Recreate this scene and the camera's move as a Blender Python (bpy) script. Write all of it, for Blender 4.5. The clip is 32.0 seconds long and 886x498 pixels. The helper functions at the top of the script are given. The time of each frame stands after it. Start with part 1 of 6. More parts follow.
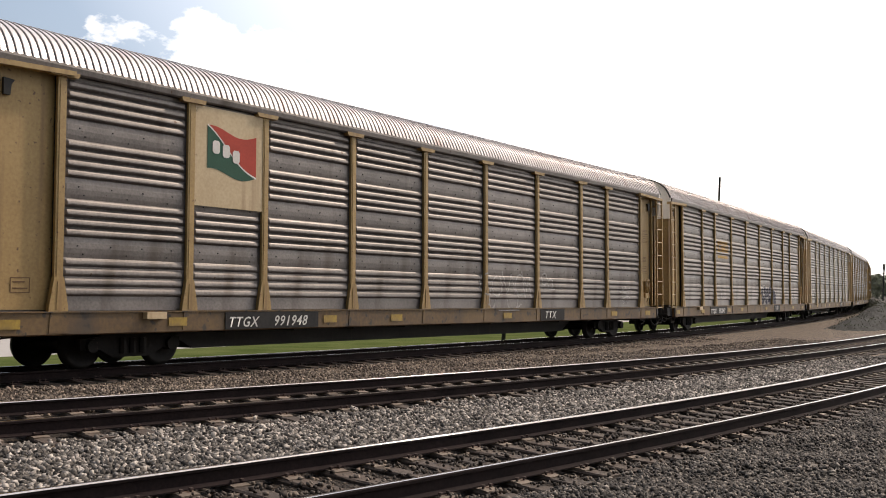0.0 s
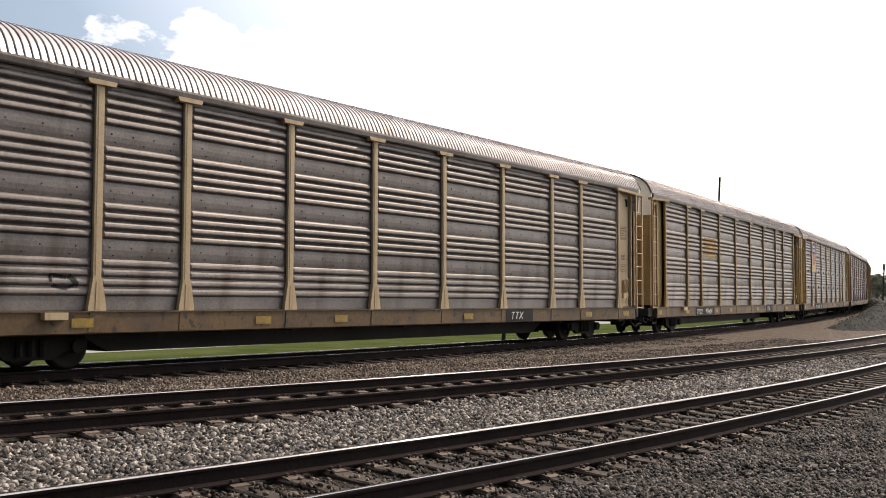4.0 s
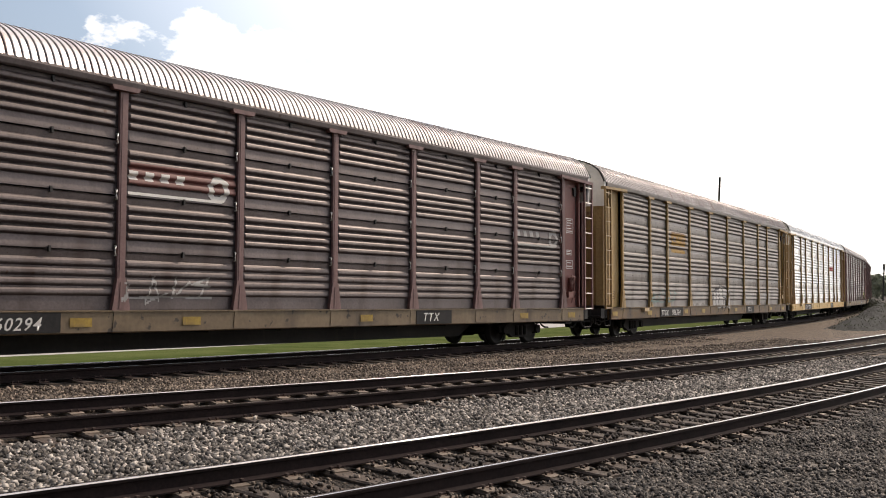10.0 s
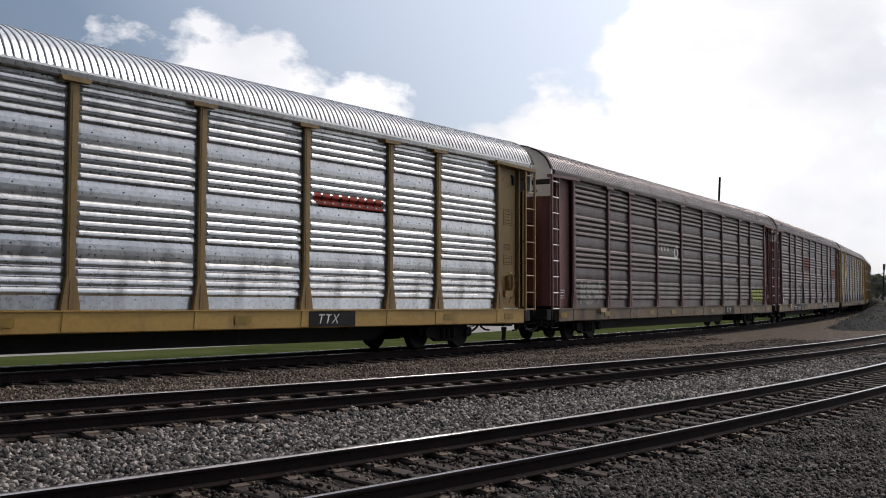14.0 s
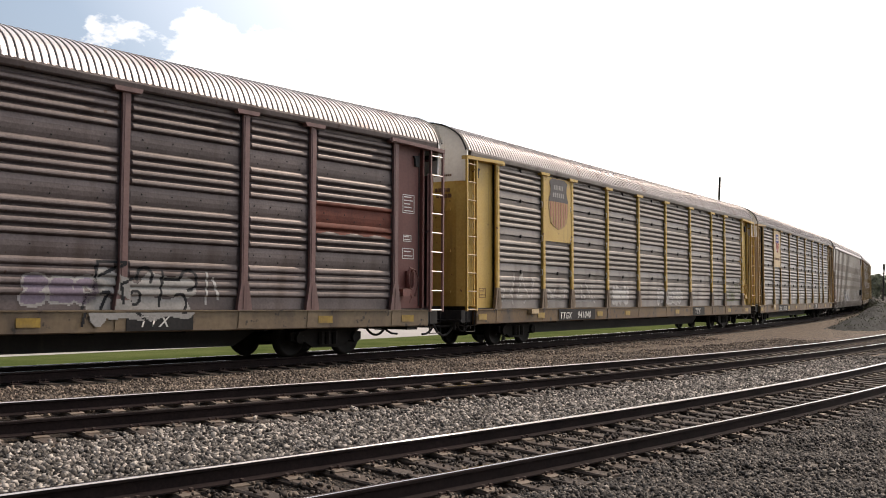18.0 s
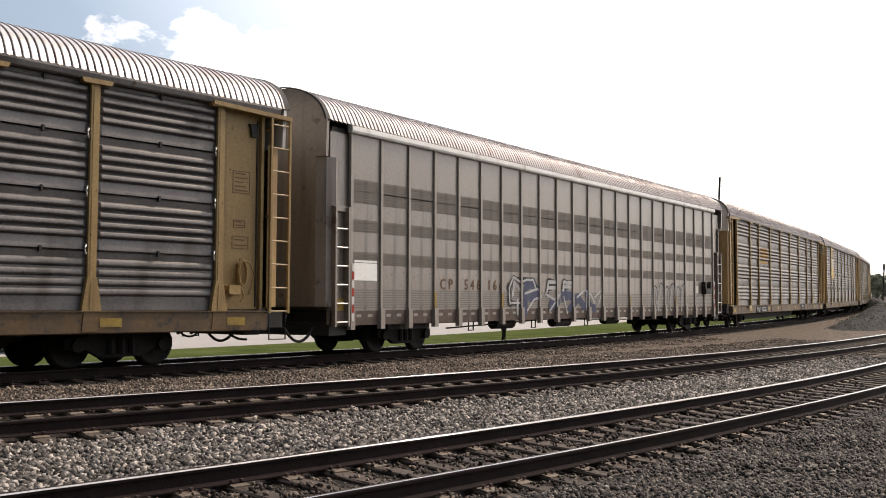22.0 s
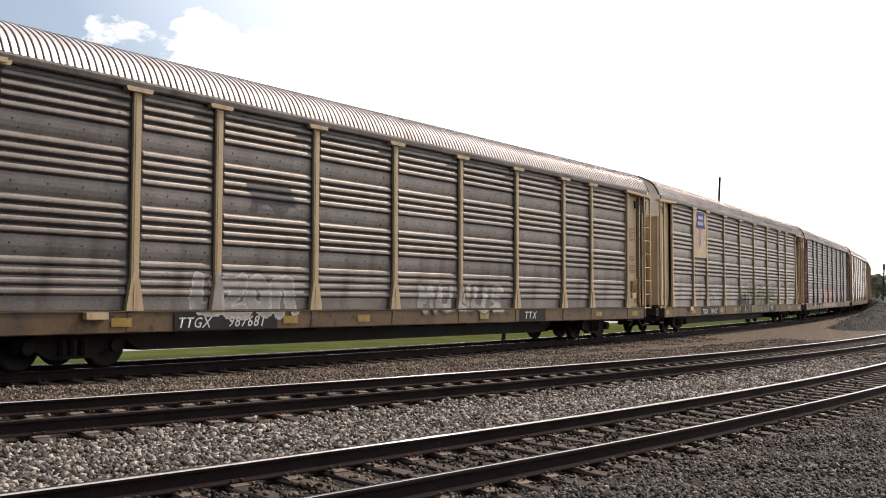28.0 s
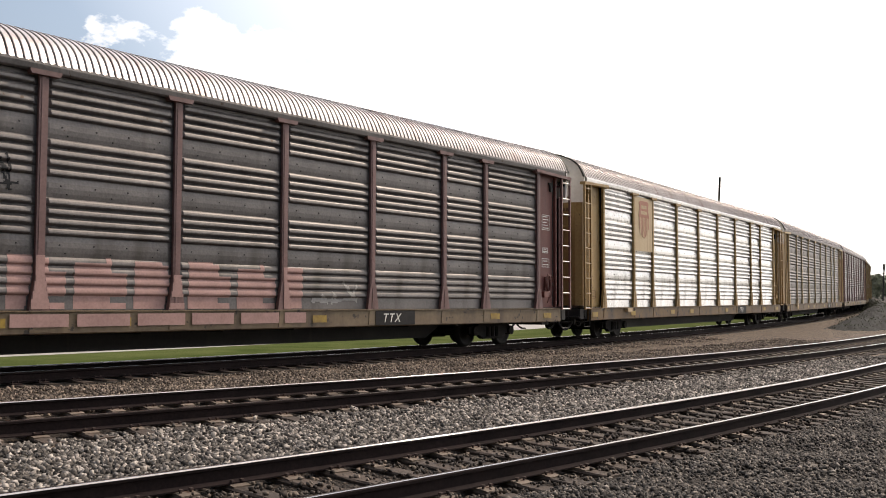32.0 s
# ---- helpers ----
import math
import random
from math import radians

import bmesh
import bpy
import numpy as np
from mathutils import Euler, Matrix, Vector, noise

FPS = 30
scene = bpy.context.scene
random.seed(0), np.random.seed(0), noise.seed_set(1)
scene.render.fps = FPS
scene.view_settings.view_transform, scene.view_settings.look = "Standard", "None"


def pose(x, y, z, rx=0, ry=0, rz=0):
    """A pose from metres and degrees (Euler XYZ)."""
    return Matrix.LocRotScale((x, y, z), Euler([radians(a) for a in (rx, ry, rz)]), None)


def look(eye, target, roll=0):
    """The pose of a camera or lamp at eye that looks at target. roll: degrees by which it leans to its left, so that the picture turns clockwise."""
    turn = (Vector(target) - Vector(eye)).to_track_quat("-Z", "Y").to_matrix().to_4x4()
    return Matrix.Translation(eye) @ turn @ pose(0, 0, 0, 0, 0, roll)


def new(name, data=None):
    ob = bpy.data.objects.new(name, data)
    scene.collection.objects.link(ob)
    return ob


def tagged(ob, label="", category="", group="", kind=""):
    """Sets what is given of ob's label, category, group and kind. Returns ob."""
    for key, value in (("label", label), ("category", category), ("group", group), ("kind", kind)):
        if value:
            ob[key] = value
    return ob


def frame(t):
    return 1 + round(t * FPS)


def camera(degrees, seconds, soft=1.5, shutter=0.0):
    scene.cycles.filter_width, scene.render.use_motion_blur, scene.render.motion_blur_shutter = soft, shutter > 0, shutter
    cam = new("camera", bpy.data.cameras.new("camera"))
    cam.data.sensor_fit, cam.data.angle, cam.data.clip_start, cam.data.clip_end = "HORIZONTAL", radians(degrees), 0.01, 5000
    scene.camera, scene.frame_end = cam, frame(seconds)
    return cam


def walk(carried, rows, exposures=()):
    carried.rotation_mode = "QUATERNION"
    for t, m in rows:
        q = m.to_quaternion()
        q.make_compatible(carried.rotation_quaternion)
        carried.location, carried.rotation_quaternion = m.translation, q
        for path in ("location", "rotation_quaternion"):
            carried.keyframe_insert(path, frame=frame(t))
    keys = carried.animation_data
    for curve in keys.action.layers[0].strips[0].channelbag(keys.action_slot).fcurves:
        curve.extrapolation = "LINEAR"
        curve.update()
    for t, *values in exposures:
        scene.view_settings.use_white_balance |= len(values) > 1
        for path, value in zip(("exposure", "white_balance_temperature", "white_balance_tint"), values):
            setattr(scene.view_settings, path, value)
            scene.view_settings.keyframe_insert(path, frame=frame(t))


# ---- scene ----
cam = camera(47.1, 32.0, soft=1.0)
EYE = Vector((0, 0, 1.87))
AZ, UP, ROLL = radians(40.266), radians(1.355), 2.453
AIM = EYE + Vector((math.cos(AZ) * math.cos(UP), math.sin(AZ) * math.cos(UP), math.sin(UP))) * 10
# seconds, stops, kelvin, tint
EXPO = [(0, -0.2, 7450, 13), (12.3, -0.2, 7450, 13), (12.7, -0.5, 7350, 13), (13.0, -0.84, 7250, 12), (13.4, -1.1, 6950, 12), (14.0, -1.18, 6600, 12), (14.5, -1.15, 6600, 12), (15.4, -0.3, 7300, 12), (16.4, -0.2, 7450, 13), (32, -0.2, 7450, 13)]
walk(cam, [(0, look(EYE, AIM, ROLL)), (32, look(EYE, AIM, ROLL))], EXPO)

# ---- light ----
SUN = Vector((0.733, -0.108, 0.672)).normalized()
world = bpy.data.worlds.new("sky")
scene.world = world
world.use_nodes = True


def build_sky():
    """Blue sky with fair-weather clouds: a heap over the train, a broad bright bank towards the sun, and haze round the sun."""
    nt = world.node_tree
    n, l = nt.nodes, nt.links
    bg = n["Background"]
    sky = n.new("ShaderNodeTexSky")
    sky.sky_type, sky.sun_disc = "NISHITA", False
    sky.sun_elevation = math.asin(SUN.z)
    sky.sun_rotation = math.atan2(SUN.x, SUN.y)
    sky.dust_density, sky.air_density = 1.6, 1.0
    tc = n.new("ShaderNodeTexCoord")
    way = tc.outputs["Generated"]

    def noisy(scale, detail, rough, shift):
        mp = n.new("ShaderNodeMapping")
        mp.inputs["Scale"].default_value = (1, 1, 1.7)
        mp.inputs["Location"].default_value = shift
        l.new(way, mp.inputs["Vector"])
        t = n.new("ShaderNodeTexNoise")
        t.inputs["Scale"].default_value, t.inputs["Detail"].default_value, t.inputs["Roughness"].default_value = scale, detail, rough
        l.new(mp.outputs["Vector"], t.inputs["Vector"])
        return t.outputs["Fac"]

    def near(direction, outer, inner, gain):
        d = n.new("ShaderNodeVectorMath")
        d.operation = "DOT_PRODUCT"
        d.inputs[1].default_value = Vector(direction).normalized()
        l.new(way, d.inputs[0])
        m = n.new("ShaderNodeMapRange")
        m.inputs["From Min"].default_value, m.inputs["From Max"].default_value = math.cos(radians(outer)), math.cos(radians(inner))
        m.inputs["To Max"].default_value = gain
        l.new(d.outputs["Value"], m.inputs["Value"])
        return m.outputs["Result"]

    def calc(op, x, y):
        m = n.new("ShaderNodeMath")
        m.operation = op
        for k, v in enumerate((x, y)):
            if isinstance(v, (int, float)):
                m.inputs[k].default_value = v
            else:
                l.new(v, m.inputs[k])
        return m.outputs[0]

    puffs = noisy(9.0, 10, 0.6, (0.3, 0.2, 0.1))
    field = noisy(3.0, 8, 0.55, (2.3, 0.7, 0.4))
    heap = near((0.52, 0.825, 0.200), 4.2, 0.5, 0.34)
    for d, o, g in (((0.5616, 0.8008, 0.192), 4.6, 0.36), ((0.6279, 0.7563, 0.165), 5.0, 0.36), ((0.69, 0.71, 0.13), 5.0, 0.34), ((0.4996, 0.8383, 0.2132), 1.8, 0.3)):
        heap = calc("MAXIMUM", heap, near(d, o, 0.6, g))
    bank = near((0.90, 0.40, 0.15), 12.0, 5.0, 0.42)
    for d, o, g in (((0.825, 0.545, 0.13), 6.0, 0.36), ((0.775, 0.61, 0.09), 5.0, 0.3)):
        bank = calc("MAXIMUM", bank, near(d, o, 2.0, g))
    heat = near(SUN, 40, 12, 0.5)
    both = calc("MAXIMUM", calc("MAXIMUM", heap, bank), heat)
    body = calc("ADD", both, calc("MULTIPLY", calc("SUBTRACT", puffs, 0.5), 0.75))
    body = calc("ADD", body, calc("MULTIPLY", calc("SUBTRACT", field, 0.55), 0.3))
    cover = n.new("ShaderNodeMapRange")
    cover.inputs["From Min"].default_value, cover.inputs["From Max"].default_value = 0.17, 0.25
    l.new(body, cover.inputs["Value"])
    shade = n.new("ShaderNodeMapRange")
    shade.inputs["From Min"].default_value, shade.inputs["From Max"].default_value = 0.3, 0.7
    l.new(noisy(5.0, 6, 0.5, (0.1, 1.4, 0.9)), shade.inputs["Value"])
    white = n.new("ShaderNodeMixRGB")
    white.inputs["Color1"].default_value, white.inputs["Color2"].default_value = (24.0, 25.0, 27.0, 1), (36.0, 36.0, 36.0, 1)
    l.new(shade.outputs["Result"], white.inputs["Fac"])
    veil = n.new("ShaderNodeMixRGB")
    veil.blend_type = "ADD"
    veil.inputs["Color2"].default_value = (7.5, 10.0, 14.0, 1)
    l.new(near(SUN, 95, 34, 1.0), veil.inputs["Fac"])
    l.new(sky.outputs["Color"], veil.inputs["Color1"])
    glow = n.new("ShaderNodeMixRGB")
    glow.blend_type = "ADD"
    glow.inputs["Color2"].default_value = (17.0, 16.5, 16.0, 1)
    l.new(near(SUN, 66, 36, 1.0), glow.inputs["Fac"])
    l.new(veil.outputs["Color"], glow.inputs["Color1"])
    mix = n.new("ShaderNodeMixRGB")
    l.new(cover.outputs["Result"], mix.inputs["Fac"])
    l.new(glow.outputs["Color"], mix.inputs["Color1"])
    l.new(white.outputs["Color"], mix.inputs["Color2"])
    l.new(mix.outputs["Color"], bg.inputs["Color"])
    bg.inputs["Strength"].default_value = 0.075


build_sky()
sun = new("sun", bpy.data.lights.new("sun", "SUN"))
sun.data.energy, sun.data.angle, sun.data.color = 3.2, radians(2.5), (1.0, 0.92, 0.845)
sun.matrix_world = look(SUN * 100, (0, 0, 0))


# ---- materials ----
def rgb(c):
    return (c[0], c[1], c[2], 1)


def material(name, c1, c2, rough=0.7, metal=0.0, fine=40.0, broad=1.5, bump=0.15, streak=None, spots=None, own=0.0, coarse=0.5, spec=0.5):
    """Two colours mixed by broad and fine noise; streak: vertical runs of a third colour; spots: flecks of a colour; own: brightness change from piece to piece."""
    m = bpy.data.materials.new(name)
    m.use_nodes = True
    nt = m.node_tree
    n, l = nt.nodes, nt.links
    b = n["Principled BSDF"]
    b.inputs["Roughness"].default_value, b.inputs["Metallic"].default_value = rough, metal
    b.inputs["Specular IOR Level"].default_value = spec
    tc = n.new("ShaderNodeTexCoord")

    def noisy(scale, detail=5, vec=None):
        t = n.new("ShaderNodeTexNoise")
        t.inputs["Scale"].default_value, t.inputs["Detail"].default_value = scale, detail
        l.new(vec or tc.outputs["Object"], t.inputs["Vector"])
        return t.outputs["Fac"]

    def ramp(src, a, z):
        r = n.new("ShaderNodeMapRange")
        r.inputs["From Min"].default_value, r.inputs["From Max"].default_value = a, z
        l.new(src, r.inputs["Value"])
        return r.outputs["Result"]

    def mixed(f, a, z):
        x = n.new("ShaderNodeMixRGB")
        l.new(f, x.inputs["Fac"])
        for slot, v in (("Color1", a), ("Color2", z)):
            if isinstance(v, tuple):
                x.inputs[slot].default_value = rgb(v)
            else:
                l.new(v, x.inputs[slot])
        return x.outputs["Color"]

    f1, f2 = noisy(broad), noisy(fine, 3)
    avg = n.new("ShaderNodeMath")
    avg.operation = "MULTIPLY_ADD"
    l.new(f1, avg.inputs[0])
    avg.inputs[1].default_value = 1 - coarse
    half = n.new("ShaderNodeMath")
    half.operation = "MULTIPLY"
    half.inputs[1].default_value = coarse
    l.new(f2, half.inputs[0])
    l.new(half.outputs[0], avg.inputs[2])
    col = mixed(ramp(avg.outputs[0], 0.36, 0.64), c1, c2)
    if streak:
        mp = n.new("ShaderNodeMapping")
        mp.inputs["Scale"].default_value = streak[1]
        l.new(tc.outputs["Object"], mp.inputs["Vector"])
        col = mixed(ramp(noisy(1.0, 6, mp.outputs["Vector"]), streak[2], streak[2] + 0.2), col, streak[0])
    if spots:
        col = mixed(ramp(noisy(spots[1], 4), spots[2], spots[2] + 0.06), col, spots[0])
    if own:
        oi = n.new("ShaderNodeObjectInfo")
        hs = n.new("ShaderNodeHueSaturation")
        l.new(col, hs.inputs["Color"])
        mr = n.new("ShaderNodeMapRange")
        mr.inputs["To Min"].default_value, mr.inputs["To Max"].default_value = 1 - own, 1 + own
        l.new(oi.outputs["Random"], mr.inputs["Value"])
        l.new(mr.outputs["Result"], hs.inputs["Value"])
        col = hs.outputs["Color"]
    l.new(col, b.inputs["Base Color"])
    rr = n.new("ShaderNodeMapRange")
    rr.inputs["To Min"].default_value, rr.inputs["To Max"].default_value = max(0.05, rough - 0.12), min(1, rough + 0.12)
    l.new(f2, rr.inputs["Value"])
    l.new(rr.outputs["Result"], b.inputs["Roughness"])
    if bump:
        bp = n.new("ShaderNodeBump")
        bp.inputs["Strength"].default_value, bp.inputs["Distance"].default_value = bump, 0.02
        l.new(f2, bp.inputs["Height"])
        l.new(bp.outputs["Normal"], b.inputs["Normal"])
    return m


RUN = (3.0, 3.0, 0.22)
GALV = material("weathered_galvanised", (0.092, 0.0784, 0.0703), (0.167, 0.145, 0.133), 0.48, 0.45, 18, 1.1, 0.12, ((0.0666, 0.0518, 0.0421), (1.6, 1.6, 0.5), 0.55), ((0.0592, 0.031, 0.0185), 9, 0.68), 0.14)
GALV_DARK = material("dark_galvanised", (0.0814, 0.0725, 0.0688), (0.144, 0.129, 0.122), 0.48, 0.45, 18, 1.1, 0.12, ((0.0577, 0.0488, 0.0429), (1.6, 1.6, 0.5), 0.55), ((0.0592, 0.0333, 0.02), 9, 0.68), 0.14)
GALV_BROWN = material("brown_stained_galvanised", (0.0684, 0.0501, 0.0468), (0.121, 0.095, 0.0898), 0.48, 0.45, 18, 1.1, 0.12, ((0.0546, 0.0345, 0.03), (1.6, 1.6, 0.5), 0.55), ((0.0554, 0.0273, 0.0182), 9, 0.67), 0.14)
SILVER = material("bright_galvanised", (0.40, 0.395, 0.39), (0.60, 0.595, 0.59), 0.30, 0.85, 10, 1.3, 0.08, ((0.28, 0.275, 0.27), (1.6, 1.6, 0.6), 0.56), None, 0.08)
ROOF = material("roof_galvanised", (0.40, 0.355, 0.345), (0.54, 0.495, 0.485), 0.40, 0.4, 12, 0.8, 0.08, ((0.27, 0.165, 0.14), (2.2, 0.5, 0.5), 0.58))
ROOF_SILVER = material("roof_bright", (0.68, 0.68, 0.69), (0.80, 0.80, 0.80), 0.33, 0.4, 12, 0.8, 0.05)
GABLE = material("gable_galvanised", (0.68, 0.65, 0.61), (0.80, 0.77, 0.73), 0.5, 0.25, 14, 1.5, 0.05, ((0.40, 0.30, 0.22), RUN, 0.6))
YELLOW = material("faded_yellow_paint", (0.255, 0.152, 0.050), (0.350, 0.228, 0.086), 0.6, 0.0, 16, 1.0, 0.08, ((0.159, 0.0837, 0.0335), RUN, 0.55), ((0.109, 0.0544, 0.0251), 12, 0.66), 0.10)
YELLOW_BRIGHT = material("bright_yellow_paint", (0.43, 0.262, 0.052), (0.52, 0.345, 0.084), 0.55, 0.0, 16, 1.0, 0.06, ((0.216, 0.117, 0.0405), RUN, 0.6), ((0.144, 0.063, 0.0252), 7, 0.67), 0.06)
TAN = material("chalked_yellow_paint", (0.423, 0.306, 0.171), (0.522, 0.396, 0.243), 0.65, 0.0, 16, 1.0, 0.06, ((0.27, 0.162, 0.081), RUN, 0.57))
SILL = material("grimy_yellow_sill", (0.0702, 0.0367, 0.014), (0.156, 0.0897, 0.0312), 0.65, 0.0, 10, 0.7, 0.1, ((0.0546, 0.0351, 0.0218), (1.2, 1.2, 0.4), 0.50), ((0.039, 0.0273, 0.0195), 5, 0.60))
SILL_GOLD = material("fresh_gold_sill", (0.42, 0.24, 0.05), (0.54, 0.33, 0.08), 0.5, 0.0, 10, 0.7, 0.06, ((0.22, 0.12, 0.04), (1.2, 1.2, 0.4), 0.58))
BROWN = material("oxide_brown_paint", (0.135, 0.0432, 0.0342), (0.198, 0.072, 0.0585), 0.6, 0.0, 16, 1.0, 0.08, ((0.0765, 0.0288, 0.0243), RUN, 0.54), None, 0.10)
FOOT = material("stained_post_foot", (0.135, 0.09, 0.0558), (0.225, 0.162, 0.108), 0.7, 0.0, 16, 1.0, 0.1, ((0.0765, 0.0495, 0.0315), RUN, 0.52), ((0.27, 0.243, 0.216), 9, 0.66), 0.15)
MAROON_GREY = material("dull_brown_post_paint", (0.144, 0.072, 0.0648), (0.207, 0.115, 0.104), 0.6, 0.0, 16, 1.0, 0.08, ((0.09, 0.0468, 0.0414), RUN, 0.54), None, 0.10)
SILL_BROWN = material("grimy_brown_sill", (0.117, 0.078, 0.0429), (0.195, 0.136, 0.078), 0.65, 0.0, 10, 0.7, 0.1, ((0.0546, 0.0351, 0.025), (1.2, 1.2, 0.4), 0.52), ((0.039, 0.0273, 0.0195), 5, 0.62))
GREY_PAINT = material("dusty_grey_paint", (0.177, 0.141, 0.113), (0.239, 0.193, 0.157), 0.36, 0.1, 14, 0.6, 0.06, ((0.106, 0.0816, 0.0643), RUN, 0.56), ((0.106, 0.0643, 0.0454), 3, 0.64), 0.07, spec=0.8)
GREY_VENT = material("perforated_grey", (0.12, 0.100, 0.085), (0.17, 0.145, 0.125), 0.7, 0.0, 30, 2.0, 0.1)
GREY_BAND = material("dull_perforated_sheet", (0.126, 0.102, 0.0842), (0.175, 0.144, 0.12), 0.75, 0.0, 30, 1.2, 0.15, ((0.081, 0.0648, 0.0527), RUN, 0.56))
GREY_POST = material("chalky_grey_post_paint", (0.246, 0.206, 0.172), (0.317, 0.271, 0.23), 0.5, 0.0, 14, 0.8, 0.06, ((0.143, 0.0994, 0.0713), RUN, 0.6), None, 0.05)
SKIRT = material("rusty_brown_skirt", (0.055, 0.036, 0.028), (0.11, 0.072, 0.055), 0.8, 0.0, 10, 1.0, 0.1, ((0.18, 0.14, 0.11), RUN, 0.6))
CAR_PAINT = material("dark_car_paint", (0.012, 0.013, 0.016), (0.018, 0.019, 0.023), 0.2, 0.3, 8, 1.0, 0.0)
CAR_GLASS = material("dark_car_glass", (0.01, 0.011, 0.012), (0.014, 0.015, 0.016), 0.06, 0.0, 8, 1.0, 0.0)
TYRE = material("black_tyre_rubber", (0.012, 0.012, 0.012), (0.022, 0.021, 0.02), 0.85, 0.0, 30, 3.0, 0.1)
ALLOY = material("silver_alloy_rim", (0.55, 0.55, 0.56), (0.68, 0.68, 0.69), 0.3, 0.8, 20, 3.0, 0.0)
BLACK = material("grimy_black_steel", (0.012, 0.011, 0.011), (0.03, 0.027, 0.025), 0.75, 0.0, 12, 1.5, 0.15, ((0.05, 0.04, 0.032), RUN, 0.6))
TRUCK = material("dusty_cast_iron", (0.007, 0.0065, 0.006), (0.018, 0.015, 0.013), 0.85, 0.0, 14, 2.0, 0.2, None, ((0.04, 0.03, 0.023), 10, 0.68), spec=0.2)
WHEELSTEEL = material("wheel_steel", (0.008, 0.007, 0.006), (0.018, 0.015, 0.013), 0.75, 0.0, 20, 2.0, 0.1, spec=0.2)
PLATE = material("black_number_panel", (0.012, 0.011, 0.012), (0.028, 0.026, 0.025), 0.7, 0.0, 14, 1.5, 0.05, spec=0.2)
WHITE = material("white_lettering", (0.44, 0.42, 0.39), (0.62, 0.60, 0.56), 0.6, 0.0, 20, 3.0, 0.0)
MARK = material("reflective_yellow", (0.20, 0.12, 0.016), (0.40, 0.255, 0.032), 0.55, 0.0, 10, 2.0, 0.0, ((0.13, 0.075, 0.03), (3, 3, 2), 0.47))
RAIL = material("rusty_rail_side", (0.012, 0.008, 0.008), (0.026, 0.017, 0.016), 0.95, 0.0, 25, 2.0, 0.1, spec=0.12)
RAILTOP = material("polished_rail_head", (0.30, 0.265, 0.25), (0.42, 0.385, 0.37), 0.12, 0.95, 20, 2.0, 0.0)
TIE = material("weathered_oak_tie", (0.0432, 0.0279, 0.0198), (0.09, 0.0612, 0.0441), 0.9, 0.0, 30, 2.5, 0.6, ((0.027, 0.018, 0.0135), (0.8, 18, 8), 0.5), None, 0.3)
PLATESTEEL = material("rusty_tie_plate", (0.12, 0.088, 0.066), (0.21, 0.160, 0.122), 0.8, 0.15, 30, 4.0, 0.3, None, ((0.13, 0.06, 0.036), 7, 0.60), 0.2)
SPIKE = material("rusty_spike", (0.05, 0.03, 0.025), (0.10, 0.06, 0.045), 0.8, 0.2, 30, 4.0, 0.2)


def gravel(name, dark, light, cell, bump, tint=None):
    m = bpy.data.materials.new(name)
    m.use_nodes = True
    nt = m.node_tree
    n, l = nt.nodes, nt.links
    b = n["Principled BSDF"]
    b.inputs["Roughness"].default_value, b.inputs["Specular IOR Level"].default_value = 0.9, 0.2
    tc = n.new("ShaderNodeTexCoord")
    v = n.new("ShaderNodeTexVoronoi")
    v.inputs["Scale"].default_value = 1 / cell
    l.new(tc.outputs["Object"], v.inputs["Vector"])
    sep = n.new("ShaderNodeSeparateColor")
    l.new(v.outputs["Color"], sep.inputs["Color"])
    mix = n.new("ShaderNodeMixRGB")
    mix.inputs["Color1"].default_value, mix.inputs["Color2"].default_value = rgb(dark), rgb(light)
    pw = n.new("ShaderNodeMath")
    pw.operation = "POWER"
    pw.inputs[1].default_value = 1.6
    l.new(sep.outputs[0], pw.inputs[0])
    l.new(pw.outputs[0], mix.inputs["Fac"])
    ns = n.new("ShaderNodeTexNoise")
    ns.inputs["Scale"].default_value, ns.inputs["Detail"].default_value = 0.35, 6
    l.new(tc.outputs["Object"], ns.inputs["Vector"])
    mr = n.new("ShaderNodeMapRange")
    mr.inputs["From Min"].default_value, mr.inputs["From Max"].default_value = 0.42, 0.62
    l.new(ns.outputs["Fac"], mr.inputs["Value"])
    m2 = n.new("ShaderNodeMixRGB")
    m2.inputs["Color2"].default_value = rgb(tint or dark)
    ml = n.new("ShaderNodeMath")
    ml.operation = "MULTIPLY"
    ml.inputs[1].default_value = 0.5
    l.new(mr.outputs["Result"], ml.inputs[0])
    l.new(ml.outputs[0], m2.inputs["Fac"])
    l.new(mix.outputs["Color"], m2.inputs["Color1"])
    l.new(m2.outputs["Color"], b.inputs["Base Color"])
    bp = n.new("ShaderNodeBump")
    bp.inputs["Strength"].default_value, bp.inputs["Distance"].default_value, bp.invert = bump, 0.04, True
    l.new(v.outputs["Distance"], bp.inputs["Height"])
    l.new(bp.outputs["Normal"], b.inputs["Normal"])
    return m


